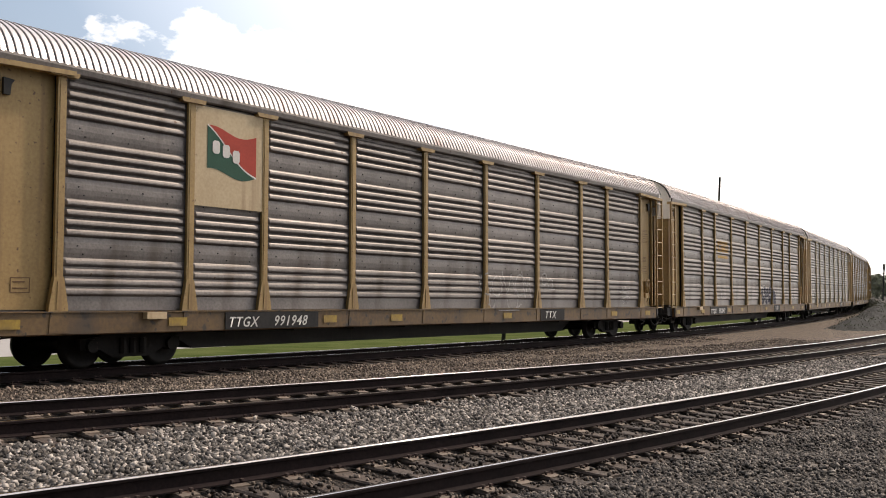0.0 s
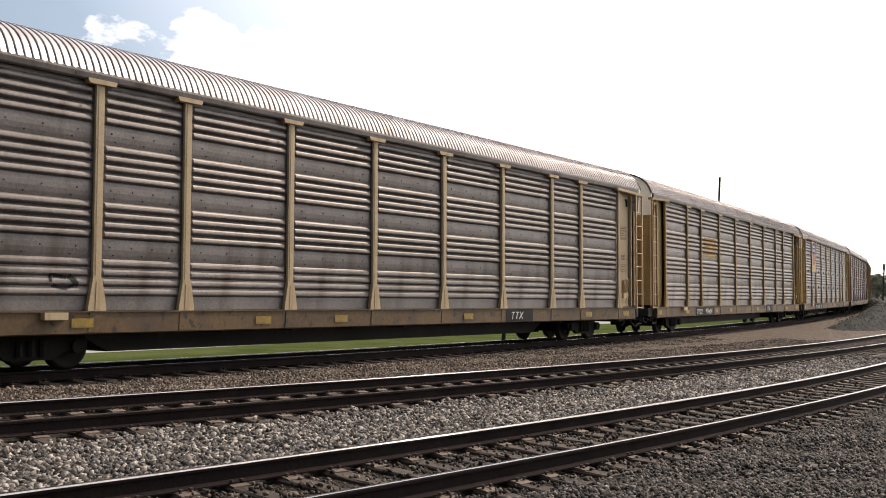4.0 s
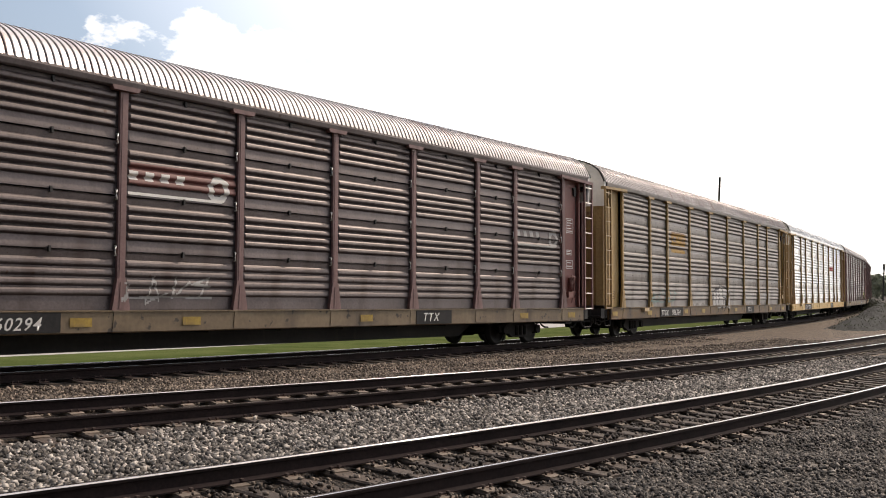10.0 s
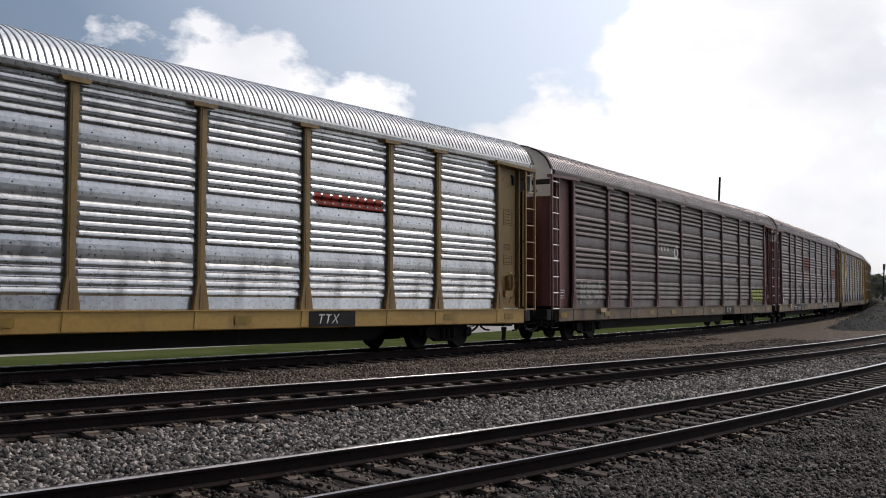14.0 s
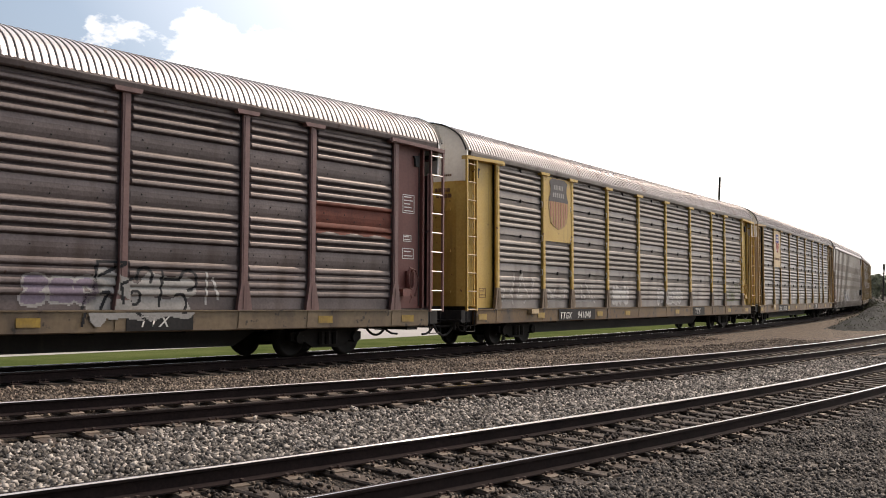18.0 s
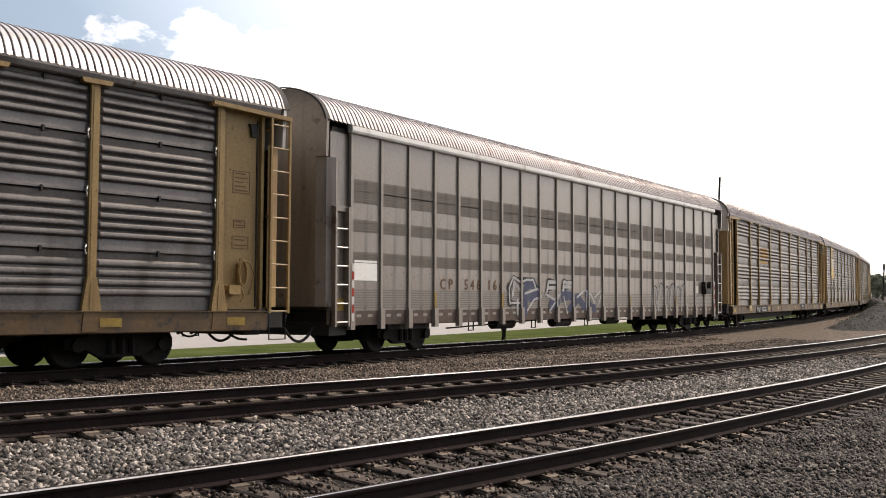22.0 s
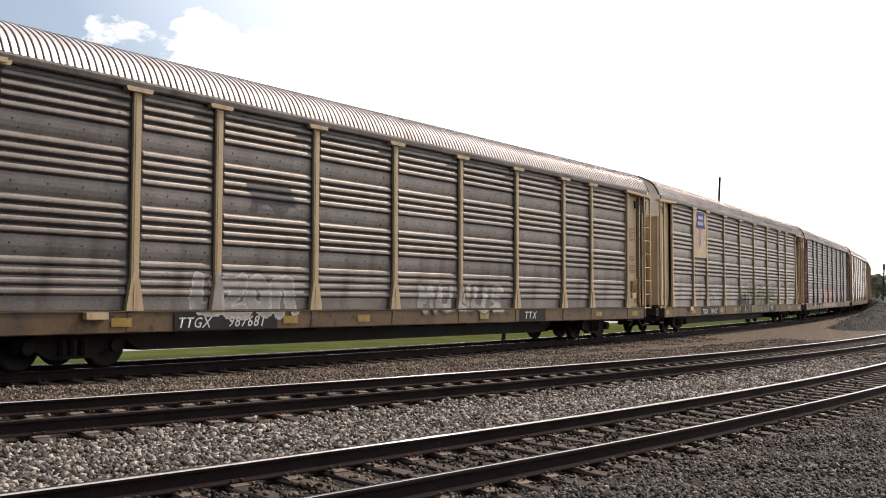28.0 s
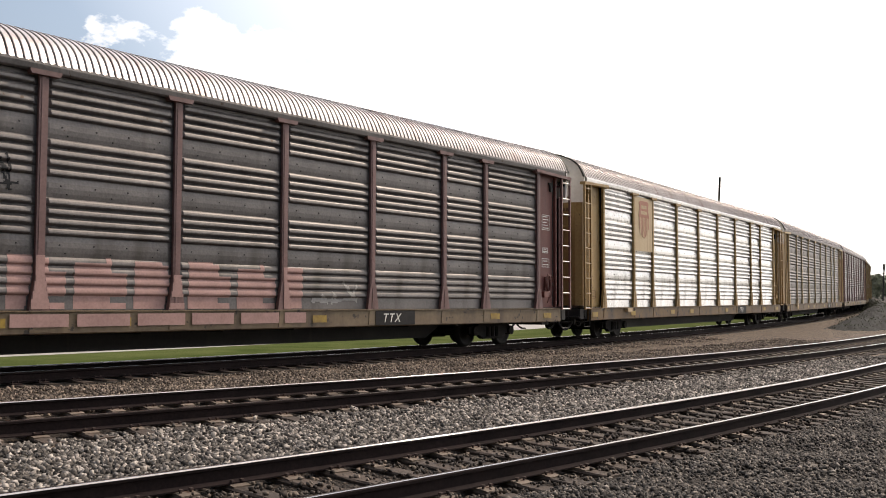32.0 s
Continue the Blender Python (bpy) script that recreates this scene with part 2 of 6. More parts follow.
def stone_material(name, dark, light):
    """Each stone of the joined mesh takes a grey of its own."""
    m = bpy.data.materials.new(name)
    m.use_nodes = True
    n, l = m.node_tree.nodes, m.node_tree.links
    b = n["Principled BSDF"]
    b.inputs["Roughness"].default_value = 0.85
    g = n.new("ShaderNodeNewGeometry")
    r = n.new("ShaderNodeValToRGB")
    e = r.color_ramp.elements
    e[0].color, e[1].color = rgb(dark), rgb(light)
    mid = e.new(0.62)
    mid.color = rgb(tuple(0.78 * a + 0.22 * z for a, z in zip(dark, light)))
    l.new(g.outputs["Random Per Island"], r.inputs["Fac"])
    l.new(r.outputs["Color"], b.inputs["Base Color"])
    return m


BALLAST = gravel("grey_ballast", (0.0144, 0.0115, 0.00936), (0.108, 0.09, 0.0763), 0.055, 0.9, (0.0324, 0.0238, 0.018))
BALLAST_TAN = gravel("tan_gravel", (0.0288, 0.0202, 0.0144), (0.274, 0.205, 0.155), 0.055, 0.9, (0.122, 0.0878, 0.0634))
BALLAST_DARK = gravel("dark_overgrown_stone", (0.00643, 0.00607, 0.00536), (0.0197, 0.0189, 0.0171), 0.10, 0.7, (0.01, 0.0104, 0.00785))
STONE = stone_material("ballast_stone", (0.020, 0.0155, 0.012), (0.50, 0.432, 0.372))
STONE_CRIB = stone_material("brown_crib_stone", (0.0234, 0.0162, 0.0117), (0.18, 0.135, 0.101))
STONE_TAN = stone_material("tan_ballast_stone", (0.0488, 0.035, 0.0261), (0.359, 0.277, 0.211))
STONE_DARK = stone_material("dusty_foreground_stone", (0.0302, 0.0238, 0.0194), (0.238, 0.197, 0.162))
DIRT = gravel("oily_crib_dirt", (0.0137, 0.0098, 0.00686), (0.0514, 0.0353, 0.0255), 0.04, 0.8, (0.0221, 0.0147, 0.0103))
GRASS = material("mown_grass", (0.054, 0.0765, 0.0225), (0.117, 0.131, 0.0495), 0.9, 0.0, 30, 0.8, 0.5, spec=0.0)
GROUND = material("dry_ground", (0.10, 0.10, 0.05), (0.17, 0.155, 0.09), 0.95, 0.0, 8, 0.05, 0.3)
CONCRETE = material("pale_concrete", (0.306, 0.276, 0.251), (0.383, 0.348, 0.319), 0.85, 0.0, 6, 0.4, 0.1)
def paint(name, c, worn=0.15):
    return material(name, tuple(v * (1 - worn) for v in c), c, 0.7, 0.0, 22, 3.0, 0.0, spec=0.2)


LOGO_GOLD = paint("gold_logo_paint", (0.42, 0.25, 0.07), 0.45)
LOGO_RED = paint("red_logo_paint", (0.42, 0.06, 0.04), 0.2)
LOGO_PINK = paint("faded_red_paint", (0.42, 0.20, 0.14), 0.25)
LOGO_RUST = paint("rust_red_panel", (0.17, 0.052, 0.036), 0.4)
LOGO_GREEN = paint("dark_green_logo_paint", (0.03, 0.09, 0.06), 0.2)
LOGO_BLUE = paint("blue_logo_paint", (0.05, 0.06, 0.22), 0.2)
LOGO_GREY = paint("faded_slate_paint", (0.13, 0.12, 0.12), 0.3)
LOGO_WHITE = paint("white_logo_paint", (0.66, 0.62, 0.57), 0.15)
LOGO_BROWN = paint("brown_logo_paint", (0.16, 0.09, 0.05), 0.2)
SPRAY_WHITE = paint("white_spray", (0.50, 0.48, 0.46), 0.35)
SPRAY_DIM = paint("faded_white_spray", (0.36, 0.34, 0.32), 0.3)
SPRAY_NAVY = paint("navy_spray", (0.024, 0.024, 0.042), 0.3)
SPRAY_CHAR = paint("charcoal_spray", (0.034, 0.032, 0.036), 0.3)
SPRAY_BLACK = paint("black_spray", (0.02, 0.02, 0.022), 0.3)
SPRAY_BLUE = paint("blue_spray", (0.085, 0.095, 0.15), 0.35)
SPRAY_SKY = paint("pale_blue_spray", (0.20, 0.235, 0.28), 0.3)
SPRAY_LIME = paint("lime_spray", (0.32, 0.34, 0.08), 0.3)
SPRAY_OLIVE = paint("olive_green_spray", (0.135, 0.15, 0.075), 0.45)
SPRAY_PINK = paint("pink_spray", (0.44, 0.27, 0.24), 0.25)
SPRAY_TEAL = paint("faded_teal_spray", (0.20, 0.26, 0.24), 0.3)
SPRAY_PURPLE = paint("dull_purple_spray", (0.24, 0.19, 0.24), 0.3)

BARK = material("grey_bark", (0.06, 0.05, 0.04), (0.11, 0.09, 0.07), 0.9, 0.0, 20, 3, 0.5)
# leaf green lightened and greyed, so the colour holds the distant haze
HAZE_LEAF = material("haze_greyed_leaves", (0.13, 0.145, 0.11), (0.20, 0.215, 0.17), 0.7, 0.0, 3, 0.4, 0.0)


def let_through(m, share, colour):
    """Light that passes through thin leaves."""
    n, l = m.node_tree.nodes, m.node_tree.links
    t, x = n.new("ShaderNodeBsdfTranslucent"), n.new("ShaderNodeMixShader")
    t.inputs["Color"].default_value = rgb(colour)
    x.inputs["Fac"].default_value = share
    l.new(n["Principled BSDF"].outputs["BSDF"], x.inputs[1])
    l.new(t.outputs["BSDF"], x.inputs[2])
    l.new(x.outputs["Shader"], n["Material Output"].inputs["Surface"])


let_through(HAZE_LEAF, 0.45, (0.22, 0.24, 0.17))
# stained ballast, darkened further so its colour carries the train's shade
OILY_SHADE = gravel("oily_shaded_ballast", (0.0072, 0.006, 0.0054), (0.039, 0.03, 0.024), 0.06, 0.9, (0.012, 0.0096, 0.0078))
UNSEEN_WALL = material("unseen_dark_wall", (0.03, 0.04, 0.018), (0.07, 0.085, 0.035), 0.9, 0.0, 1.2, 0.15, 0.4)
WEED = material("grey_green_weeds", (0.04, 0.043, 0.03), (0.07, 0.073, 0.052), 0.8, 0.0, 4, 0.6, 0.0)
let_through(WEED, 0.4, (0.06, 0.066, 0.04))


# ---- mesh helpers ----
class Shape:
    """Collects vertices and faces of one mesh."""

    def __init__(self):
        self.v, self.f = [], []

    def grid(self, rows):
        """Rows of equal length, joined into a sheet."""
        b, w = len(self.v), len(rows[0])
        for r in rows:
            self.v += [tuple(p) for p in r]
        for i in range(len(rows) - 1):
            for j in range(w - 1):
                a = b + i * w + j
                self.f.append((a, a + 1, a + w + 1, a + w))
        return self

    def box(self, x0, x1, y0, y1, z0, z1, c=0.0):
        """A box; c bevels its four upright edges in plan and its rim."""
        return self.prism([(x0, z0 + c), (x0 + c, z0), (x1 - c, z0), (x1, z0 + c), (x1, z1 - c), (x1 - c, z1), (x0 + c, z1), (x0, z1 - c)] if c else [(x0, z0), (x1, z0), (x1, z1), (x0, z1)], y0, y1)

    def prism(self, poly, y0, y1, axis="y"):
        """A polygon in x and z, extruded from y0 to y1 (or in y and z along x)."""
        b, n = len(self.v), len(poly)
        for y in (y0, y1):
            for p, q in poly:
                self.v.append((p, y, q) if axis == "y" else (y, p, q) if axis == "x" else (p, q, y))
        self.f.append(tuple(range(b, b + n)))
        self.f.append(tuple(range(b + 2 * n - 1, b + n - 1, -1)))
        for i in range(n):
            j = (i + 1) % n
            self.f.append((b + i, b + n + i, b + n + j, b + j))
        return self

    def tube(self, pts, r, n=6):
        """A round bar along points."""
        pts = [Vector(p) for p in pts]
        b = len(self.v)
        for i, p in enumerate(pts):
            d = (pts[min(i + 1, len(pts) - 1)] - pts[max(i - 1, 0)]).normalized()
            u = d.cross(Vector((0, 0, 1)))
            u = u.normalized() if u.length > 0.01 else Vector((1, 0, 0))
            w = d.cross(u)
            for k in range(n):
                a = 2 * math.pi * k / n
                self.v.append(tuple(p + u * r * math.cos(a) + w * r * math.sin(a)))
        for i in range(len(pts) - 1):
            for k in range(n):
                a, z = b + i * n + k, b + i * n + (k + 1) % n
                self.f.append((a, z, z + n, a + n))
        self.f.append(tuple(range(b + n - 1, b - 1, -1)))
        e = b + (len(pts) - 1) * n
        self.f.append(tuple(range(e, e + n)))
        return self

    def lathe(self, profile, n=24):
        """Radius and y pairs, turned about the y axis."""
        b, w = len(self.v), len(profile)
        for k in range(n):
            a = 2 * math.pi * k / n
            for r, y in profile:
                self.v.append((r * math.cos(a), y, r * math.sin(a)))
        for k in range(n):
            for j in range(w - 1):
                a, z = b + k * w + j, b + ((k + 1) % n) * w + j
                self.f.append((a, a + 1, z + 1, z))
        return self

    def mesh(self, name, mat, smooth=False):
        me = bpy.data.meshes.new(name)
        me.from_pydata(self.v, [], self.f)
        bm = bmesh.new()
        bm.from_mesh(me)
        bmesh.ops.recalc_face_normals(bm, faces=bm.faces)
        bm.to_mesh(me)
        bm.free()
        for mm in (mat if isinstance(mat, tuple) else (mat,)):
            me.materials.append(mm)
        if smooth:
            me.polygons.foreach_set("use_smooth", [True] * len(me.polygons))
        return me


MESHES = {}


def shared(key, mat, make, smooth=False):
    """One mesh for all alike pieces of one material."""
    k = (key, mat.name)
    if k not in MESHES:
        MESHES[k] = make().mesh(key, mat, smooth)
    return MESHES[k]


def part(name, me, parent, m=None, label=""):
    ob = new(name, me)
    ob.parent = parent
    if m is not None:
        ob.matrix_basis = m
    return tagged(ob, label)


def thing(name, label, category, group="", kind="", me=None):
    return tagged(new(name, me), label, category, group, kind)


# ---- lines of the three tracks ----
STEP = 0.5
S_MIN, S_MAX = -520.0, 720.0


def lay_line(y0, heading, bend):
    """A centre line through (0, y0): distance, x, y and heading, from its bend as a function of distance."""
    n0, n1 = int(-S_MIN / STEP), int(S_MAX / STEP)
    xs, ys, hs = np.zeros(n0 + n1 + 1), np.zeros(n0 + n1 + 1), np.zeros(n0 + n1 + 1)
    ys[n0], hs[n0] = y0, radians(heading)
    for way, count in ((1, n1), (-1, n0)):
        for i in range(count):
            a, b = n0 + way * i, n0 + way * (i + 1)
            hs[b] = hs[a] + way * STEP * bend((i + 0.5) * STEP * way)
            h = (hs[a] + hs[b]) / 2
            xs[b], ys[b] = xs[a] + way * STEP * math.cos(h), ys[a] + way * STEP * math.sin(h)
    return np.linspace(S_MIN, S_MAX, n0 + n1 + 1), xs, ys, hs


def main_bend(s):
    if s < -40:
        return 0.0
    if s < 0:
        return 0.00488 * (1 + s / 40)
    if s < 90:
        return 0.00488 - 5.0e-5 * s
    return 0.0013 if s < 250 else 0.0


MAIN = lay_line(17.43, 0, main_bend)
NEAR_A = lay_line(12.278, -5.17, lambda s: 0.00479 if -20 < s < 90 else 0.0)
NEAR_B = lay_line(7.194, -3.78, lambda s: 0.0058 if -20 < s < 70 else 0.0)
CANT = 2.8
# the main track lies lower than the two near ones
DROP = 0.18


def on_line(line, s, off=0.0, z=0.0):
    """The point at distance s, off metres to the far side, z above the rail heads."""
    h = float(np.interp(s, line[0], line[3]))
    return Vector((float(np.interp(s, line[0], line[1])) - math.sin(h) * off, float(np.interp(s, line[0], line[2])) + math.cos(h) * off, z)), h


def at_line(line, s, cant=0.0):
    p, h = on_line(line, s, 0.0, -DROP if line is MAIN else 0.0)
    return Matrix.Translation(p) @ Matrix.Rotation(h, 4, "Z") @ Matrix.Rotation(radians(-cant), 4, "X")


def swept(line, stations, profile, cant=0.0):
    s = Shape()
    rows = []
    for d in stations:
        m = at_line(line, d, cant)
        rows.append([m @ Vector((0, y, z)) for y, z in profile])
    return s.grid(rows)


def steps_along(a, b, fine0, fine1, fine, coarse):
    out, d = [], a
    while d < b:
        out.append(d)
        d += fine if fine0 <= d < fine1 else coarse
    return out + [b]


# ---- ground and tracks ----
ROAD0, ROAD1 = 14.6, 26.0


def ground():
    s = Shape()
    s.grid([[(x, y, -1.66) for y in (-3000, -300, -40, 40, 300, 3000)] for x in (-3000, -300, -40, 80, 400, 3000)])
    thing("ground", "flat dry ground around the tracks", "ground", kind="structure", me=s.mesh("ground", GROUND))
    yard = swept(MAIN, steps_along(-515, 715, -60, 260, 5.0, 20.0), [(-700, -0.72), (-60, -0.4), (-2.0, -0.42), (2.35, -0.56), (3.0, -1.5)])
    thing("ground_yard", "dry ground of the railway's low embankment", "ground", kind="structure", me=yard.mesh("ground_yard", GROUND))
    st = steps_along(-400, 600, -10, 90, 1.0, 20.0)
    bed = swept(NEAR_B, st, [(-30, -0.50), (-9, -0.33), (-3.2, -0.24), (-1.3, -0.222), (-1.2, -0.262), (1.2, -0.262), (1.3, -0.222), (2.2, -0.225), (2.9, -0.235)])
    thing("ballast_bed_near", "grey crushed stone ballast under the nearest track", "ballast", kind="structure", me=bed.mesh("ballast_bed_near", BALLAST))
    for line, nm in ((NEAR_B, "near"), (NEAR_A, "middle")):
        crib = swept(line, steps_along(-100, 200, -10, 90, 1.0, 20.0), [(-1.22, -0.262), (-1.15, -0.250), (-0.4, -0.244), (0.4, -0.244), (1.15, -0.250), (1.22, -0.262)])
        thing("crib_dirt_" + nm, "oily brown dirt and fine stone between the ties", "dirt", kind="structure", me=crib.mesh("crib_dirt_" + nm, DIRT))
    bed = swept(NEAR_A, st, [(-2.6, -0.245), (-1.3, -0.222), (-1.2, -0.262), (1.2, -0.262), (1.3, -0.222), (1.7, -0.25), (2.2, -0.31), (4.5, -0.37), (8.5, -0.47)])
    thing("ballast_bed_middle", "tan and grey ballast under the middle track", "ballast", kind="structure", me=bed.mesh("ballast_bed_middle", BALLAST_TAN))
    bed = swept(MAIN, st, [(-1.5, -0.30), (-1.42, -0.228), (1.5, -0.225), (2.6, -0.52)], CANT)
    thing("ballast_bed_far", "dark stained ballast with the train's shade in its colour", "ballast", kind="structure", me=bed.mesh("ballast_bed_far", OILY_SHADE))
    bed = swept(MAIN, st, [(-3.6, -0.52), (-2.4, -0.36), (-1.8, -0.28), (-1.45, -0.236), (-1.3, -0.24)], CANT)
    thing("ballast_shoulder_far", "tan gravel shoulder of the train's track", "ballast", kind="structure", me=bed.mesh("ballast_shoulder_far", BALLAST_TAN))
    far = steps_along(-400, 500, -10, 120, 2.0, 20.0)
    lawn = swept(MAIN, far, [(2.2, -0.50), (5, -0.50), (7, -0.58), (9, -0.75), (12, -1.05), (ROAD0, -1.34)])
    thing("grass_strip", "mown green grass slope behind the train", "grass", kind="structure", me=lawn.mesh("grass_strip", GRASS))
    road = swept(MAIN, far, [(ROAD0 - 0.05, -1.33), (ROAD1, -1.32)])
    thing("road", "pale concrete access road behind the train", "road", kind="structure", me=road.mesh("road", CONCRETE))
    lawn = swept(MAIN, far, [(ROAD1 - 0.1, -1.325), (80, -1.31)])
    thing("grass_field", "wide mown grass field beyond the road", "grass", kind="structure", me=lawn.mesh("grass_field", GRASS))


RAIL_SHAPE = [(-0.07, -0.18), (-0.07, -0.168), (-0.012, -0.145), (-0.010, -0.048), (-0.036, -0.036), (-0.037, -0.012), (-0.031, -0.004), (0, 0), (0.031, -0.004), (0.037, -0.012), (0.036, -0.036), (0.010, -0.048), (0.012, -0.145), (0.07, -0.168), (0.07, -0.18)]
# the worn crown, rounded down to the gauge side
HEAD_SHAPE = [(-0.0385, -0.0150), (-0.0380, -0.0105), (-0.0365, -0.0068), (-0.0340, -0.0036), (-0.0300, -0.0010), (-0.022, 0.0008), (-0.010, 0.0019), (0, 0.0022), (0.015, 0.0014), (0.030, -0.0006)]


def tie_shape(seed):
    r = random.Random(seed)
    s = Shape()
    hw, w = 1.28 + r.uniform(-0.05, 0.05), 0.115
    rows = []
    for i in range(9):
        y = -hw + 2 * hw * i / 8
        j = [r.uniform(-0.006, 0.006) for _ in range(4)]
        rows.append([(-w + j[0], y, -0.17), (-w + j[0], y, -0.015), (-w + 0.014 + j[1], y, j[2]), (w - 0.014 + j[1], y, j[3]), (w + j[0], y, -0.015), (w + j[0], y, -0.17)])
    s.grid(rows)
    s.f.append(tuple(range(6)))
    s.f.append(tuple(range(len(s.v) - 1, len(s.v) - 7, -1)))
    return s


def plate_shape():
    s = Shape()
    s.prism([(-0.18, 0), (-0.18, 0.012), (-0.085, 0.022), (0.085, 0.022), (0.18, 0.012), (0.18, 0)], -0.098, 0.098, "x")
    return s


def spike_shape():
    s = Shape()
    s.box(-0.009, 0.009, -0.009, 0.009, 0, 0.03)
    s.prism([(-0.02, 0.03), (0.02, 0.03), (0.014, 0.046), (-0.014, 0.046)], -0.022, 0.016)
    return s


def track(name, line, label, pitch, first, count, cant=0.0):
    t = thing(name, label, "railway track", "railway tracks", "structure")
    st = steps_along(-515, 715, -5, 110, 1.0, 10.0)
    for off in (-0.755, 0.755):
        rail = part("rail", swept(line, st, [(y + off, z) for y, z in RAIL_SHAPE], cant).mesh("rail", RAIL), t)
        part("running_surface", swept(line, st, [((y if off > 0 else -y) + off, z) for y, z in HEAD_SHAPE], cant).mesh("running_surface", RAILTOP, True), rail, None, "polished steel rail head")
    r = random.Random(name)
    ties = [shared("tie%d" % k, TIE, lambda k=k: tie_shape(k)) for k in range(6)]
    plate, spike = shared("tie_plate", SPIKE if cant else PLATESTEEL, plate_shape), shared("spike", SPIKE, spike_shape)
    for i in range(count):
        m = at_line(line, first + i * pitch + r.uniform(-0.04, 0.04), cant) @ pose(0, r.uniform(-0.05, 0.05), -0.203, 0, 0, r.uniform(-1.2, 1.2))
        tie = part("tie", ties[i % 6], t, m)
        for off in (-0.755, 0.755):
            part("tie_plate", plate, tie, pose(0, off, 0.0))
            if first + i * pitch < 30:
                for dx, dy in ((-0.055, -0.092), (0.055, 0.092), (0.055, -0.092)):
                    part("spike", spike, tie, pose(dx, off + dy, 0.012, 0, 0, 0 if dy < 0 else 180))
    far = Shape()
    for a, b in ((-120, first), (first + count * pitch, 200)):
        d = a
        while d < b:
            m = at_line(line, d, cant)
            c = [m @ Vector((x, y, z)) for x in (-0.115, 0.115) for y in (-1.28, 1.28) for z in (-0.37, -0.203)]
            k = len(far.v)
            far.v += [tuple(p) for p in c]
            far.f += [(k, k + 1, k + 3, k + 2), (k + 4, k + 6, k + 7, k + 5), (k, k + 4, k + 5, k + 1), (k + 2, k + 3, k + 7, k + 6), (k + 1, k + 5, k + 7, k + 3)]
            d += pitch
    tagged(part("far_ties", far.mesh("far_ties", TIE), t), kind="stuff")


def stones(name, line, s0, s1, o0, o1, density, size, mat, label, pitch, first, seed, cant=0.0):
    """Loose stones strewn over a stretch of the bed, as one mesh."""
    g = np.random.default_rng(seed)
    n = int((s1 - s0) * (o1 - o0) * density)
    s, o = g.uniform(s0, s1, n), g.uniform(o0, o1, n)
    # thinner far away
    keep = g.uniform(0, 1, n) < np.clip(1.25 - (s - s0) / (s1 - s0), 0.25, 1)
    on_tie = (np.abs((s - first + pitch / 2) % pitch - pitch / 2) < 0.13) & (np.abs(o) < 1.27)
    keep &= ~on_tie | (g.uniform(0, 1, n) < (0.3 if name == "crib_stones" else 0.0 if cant else 0.05))
    keep &= (np.abs(np.abs(o) - 0.755) > 0.1)
    s, o, on_tie = s[keep], o[keep], on_tie[keep]
    n = len(s)
    x0, y0, h = np.interp(s, line[0], line[1]), np.interp(s, line[0], line[2]), np.interp(s, line[0], line[3])
    base = np.array([(-1, -1, -1), (1, -1, -1), (1, 1, -1), (-1, 1, -1), (-1, -1, 1), (1, -1, 1), (1, 1, 1), (-1, 1, 1)], float)
    v = base[None] * g.uniform(0.3, 1.0, (n, 8, 3))
    v *= (size * g.uniform(0.5, 1.15, (n, 1)) * 0.5 * g.uniform(0.7, 1.35, (n, 3)))[:, None, :]
    q = g.normal(size=(n, 4))
    q /= np.linalg.norm(q, axis=1, keepdims=True)
    w, a, b, c = q.T
    rot = np.stack([1 - 2 * (b * b + c * c), 2 * (a * b - c * w), 2 * (a * c + b * w), 2 * (a * b + c * w), 1 - 2 * (a * a + c * c), 2 * (b * c - a * w), 2 * (a * c - b * w), 2 * (b * c + a * w), 1 - 2 * (a * a + b * b)], -1).reshape(n, 3, 3)
    v = np.einsum("nij,nkj->nki", rot, v)
    z = np.interp(o, [-3.6, -2.4, -1.8, -1.45], [-0.52, -0.36, -0.28, -0.236]) - math.tan(radians(cant)) * o - DROP if cant else np.where(np.abs(o) < 1.25, -0.246, np.interp(o, [-9, -3.2, -1.3, 1.3, 2.2, 4.8], [-0.335, -0.245, -0.225, -0.225, -0.305, -0.375] if name == "middle_stones" else [-0.33, -0.24, -0.222, -0.222, -0.225, -0.24]))
    z = np.where(on_tie, -0.19, z) + g.uniform(-0.012, 0.02, n) + 0.015 * np.sin(s * 2.3 + o * 3.1)
    v += np.stack([x0 - np.sin(h) * o, y0 + np.cos(h) * o, z], -1)[:, None, :]
    quads = np.array([(0, 3, 2, 1), (4, 5, 6, 7), (0, 1, 5, 4), (1, 2, 6, 5), (2, 3, 7, 6), (3, 0, 4, 7)])
    f = (quads[None] + (np.arange(n) * 8)[:, None, None]).reshape(-1)
    me = bpy.data.meshes.new(name)
    me.vertices.add(n * 8)
    me.vertices.foreach_set("co", v.reshape(-1))
    me.loops.add(len(f))
    me.loops.foreach_set("vertex_index", f.astype(np.int32))
    me.polygons.add(n * 6)
    me.polygons.foreach_set("loop_start", np.arange(0, n * 24, 4, dtype=np.int32))
    me.polygons.foreach_set("loop_total", np.full(n * 6, 4, dtype=np.int32))
    me.update(calc_edges=True)
    me.materials.append(mat)
    thing(name, label, "ballast", "ballast stones", "stuff", me)


# ---- the train ----
PANEL0 = -11.95
BAYS = [2.87, 2.01, 2.87, 2.88, 2.87, 2.91, 2.86, 1.92, 2.77]
POSTS = [PANEL0 + sum(BAYS[:i]) for i in range(10)]
TRUCK_X = 10.1
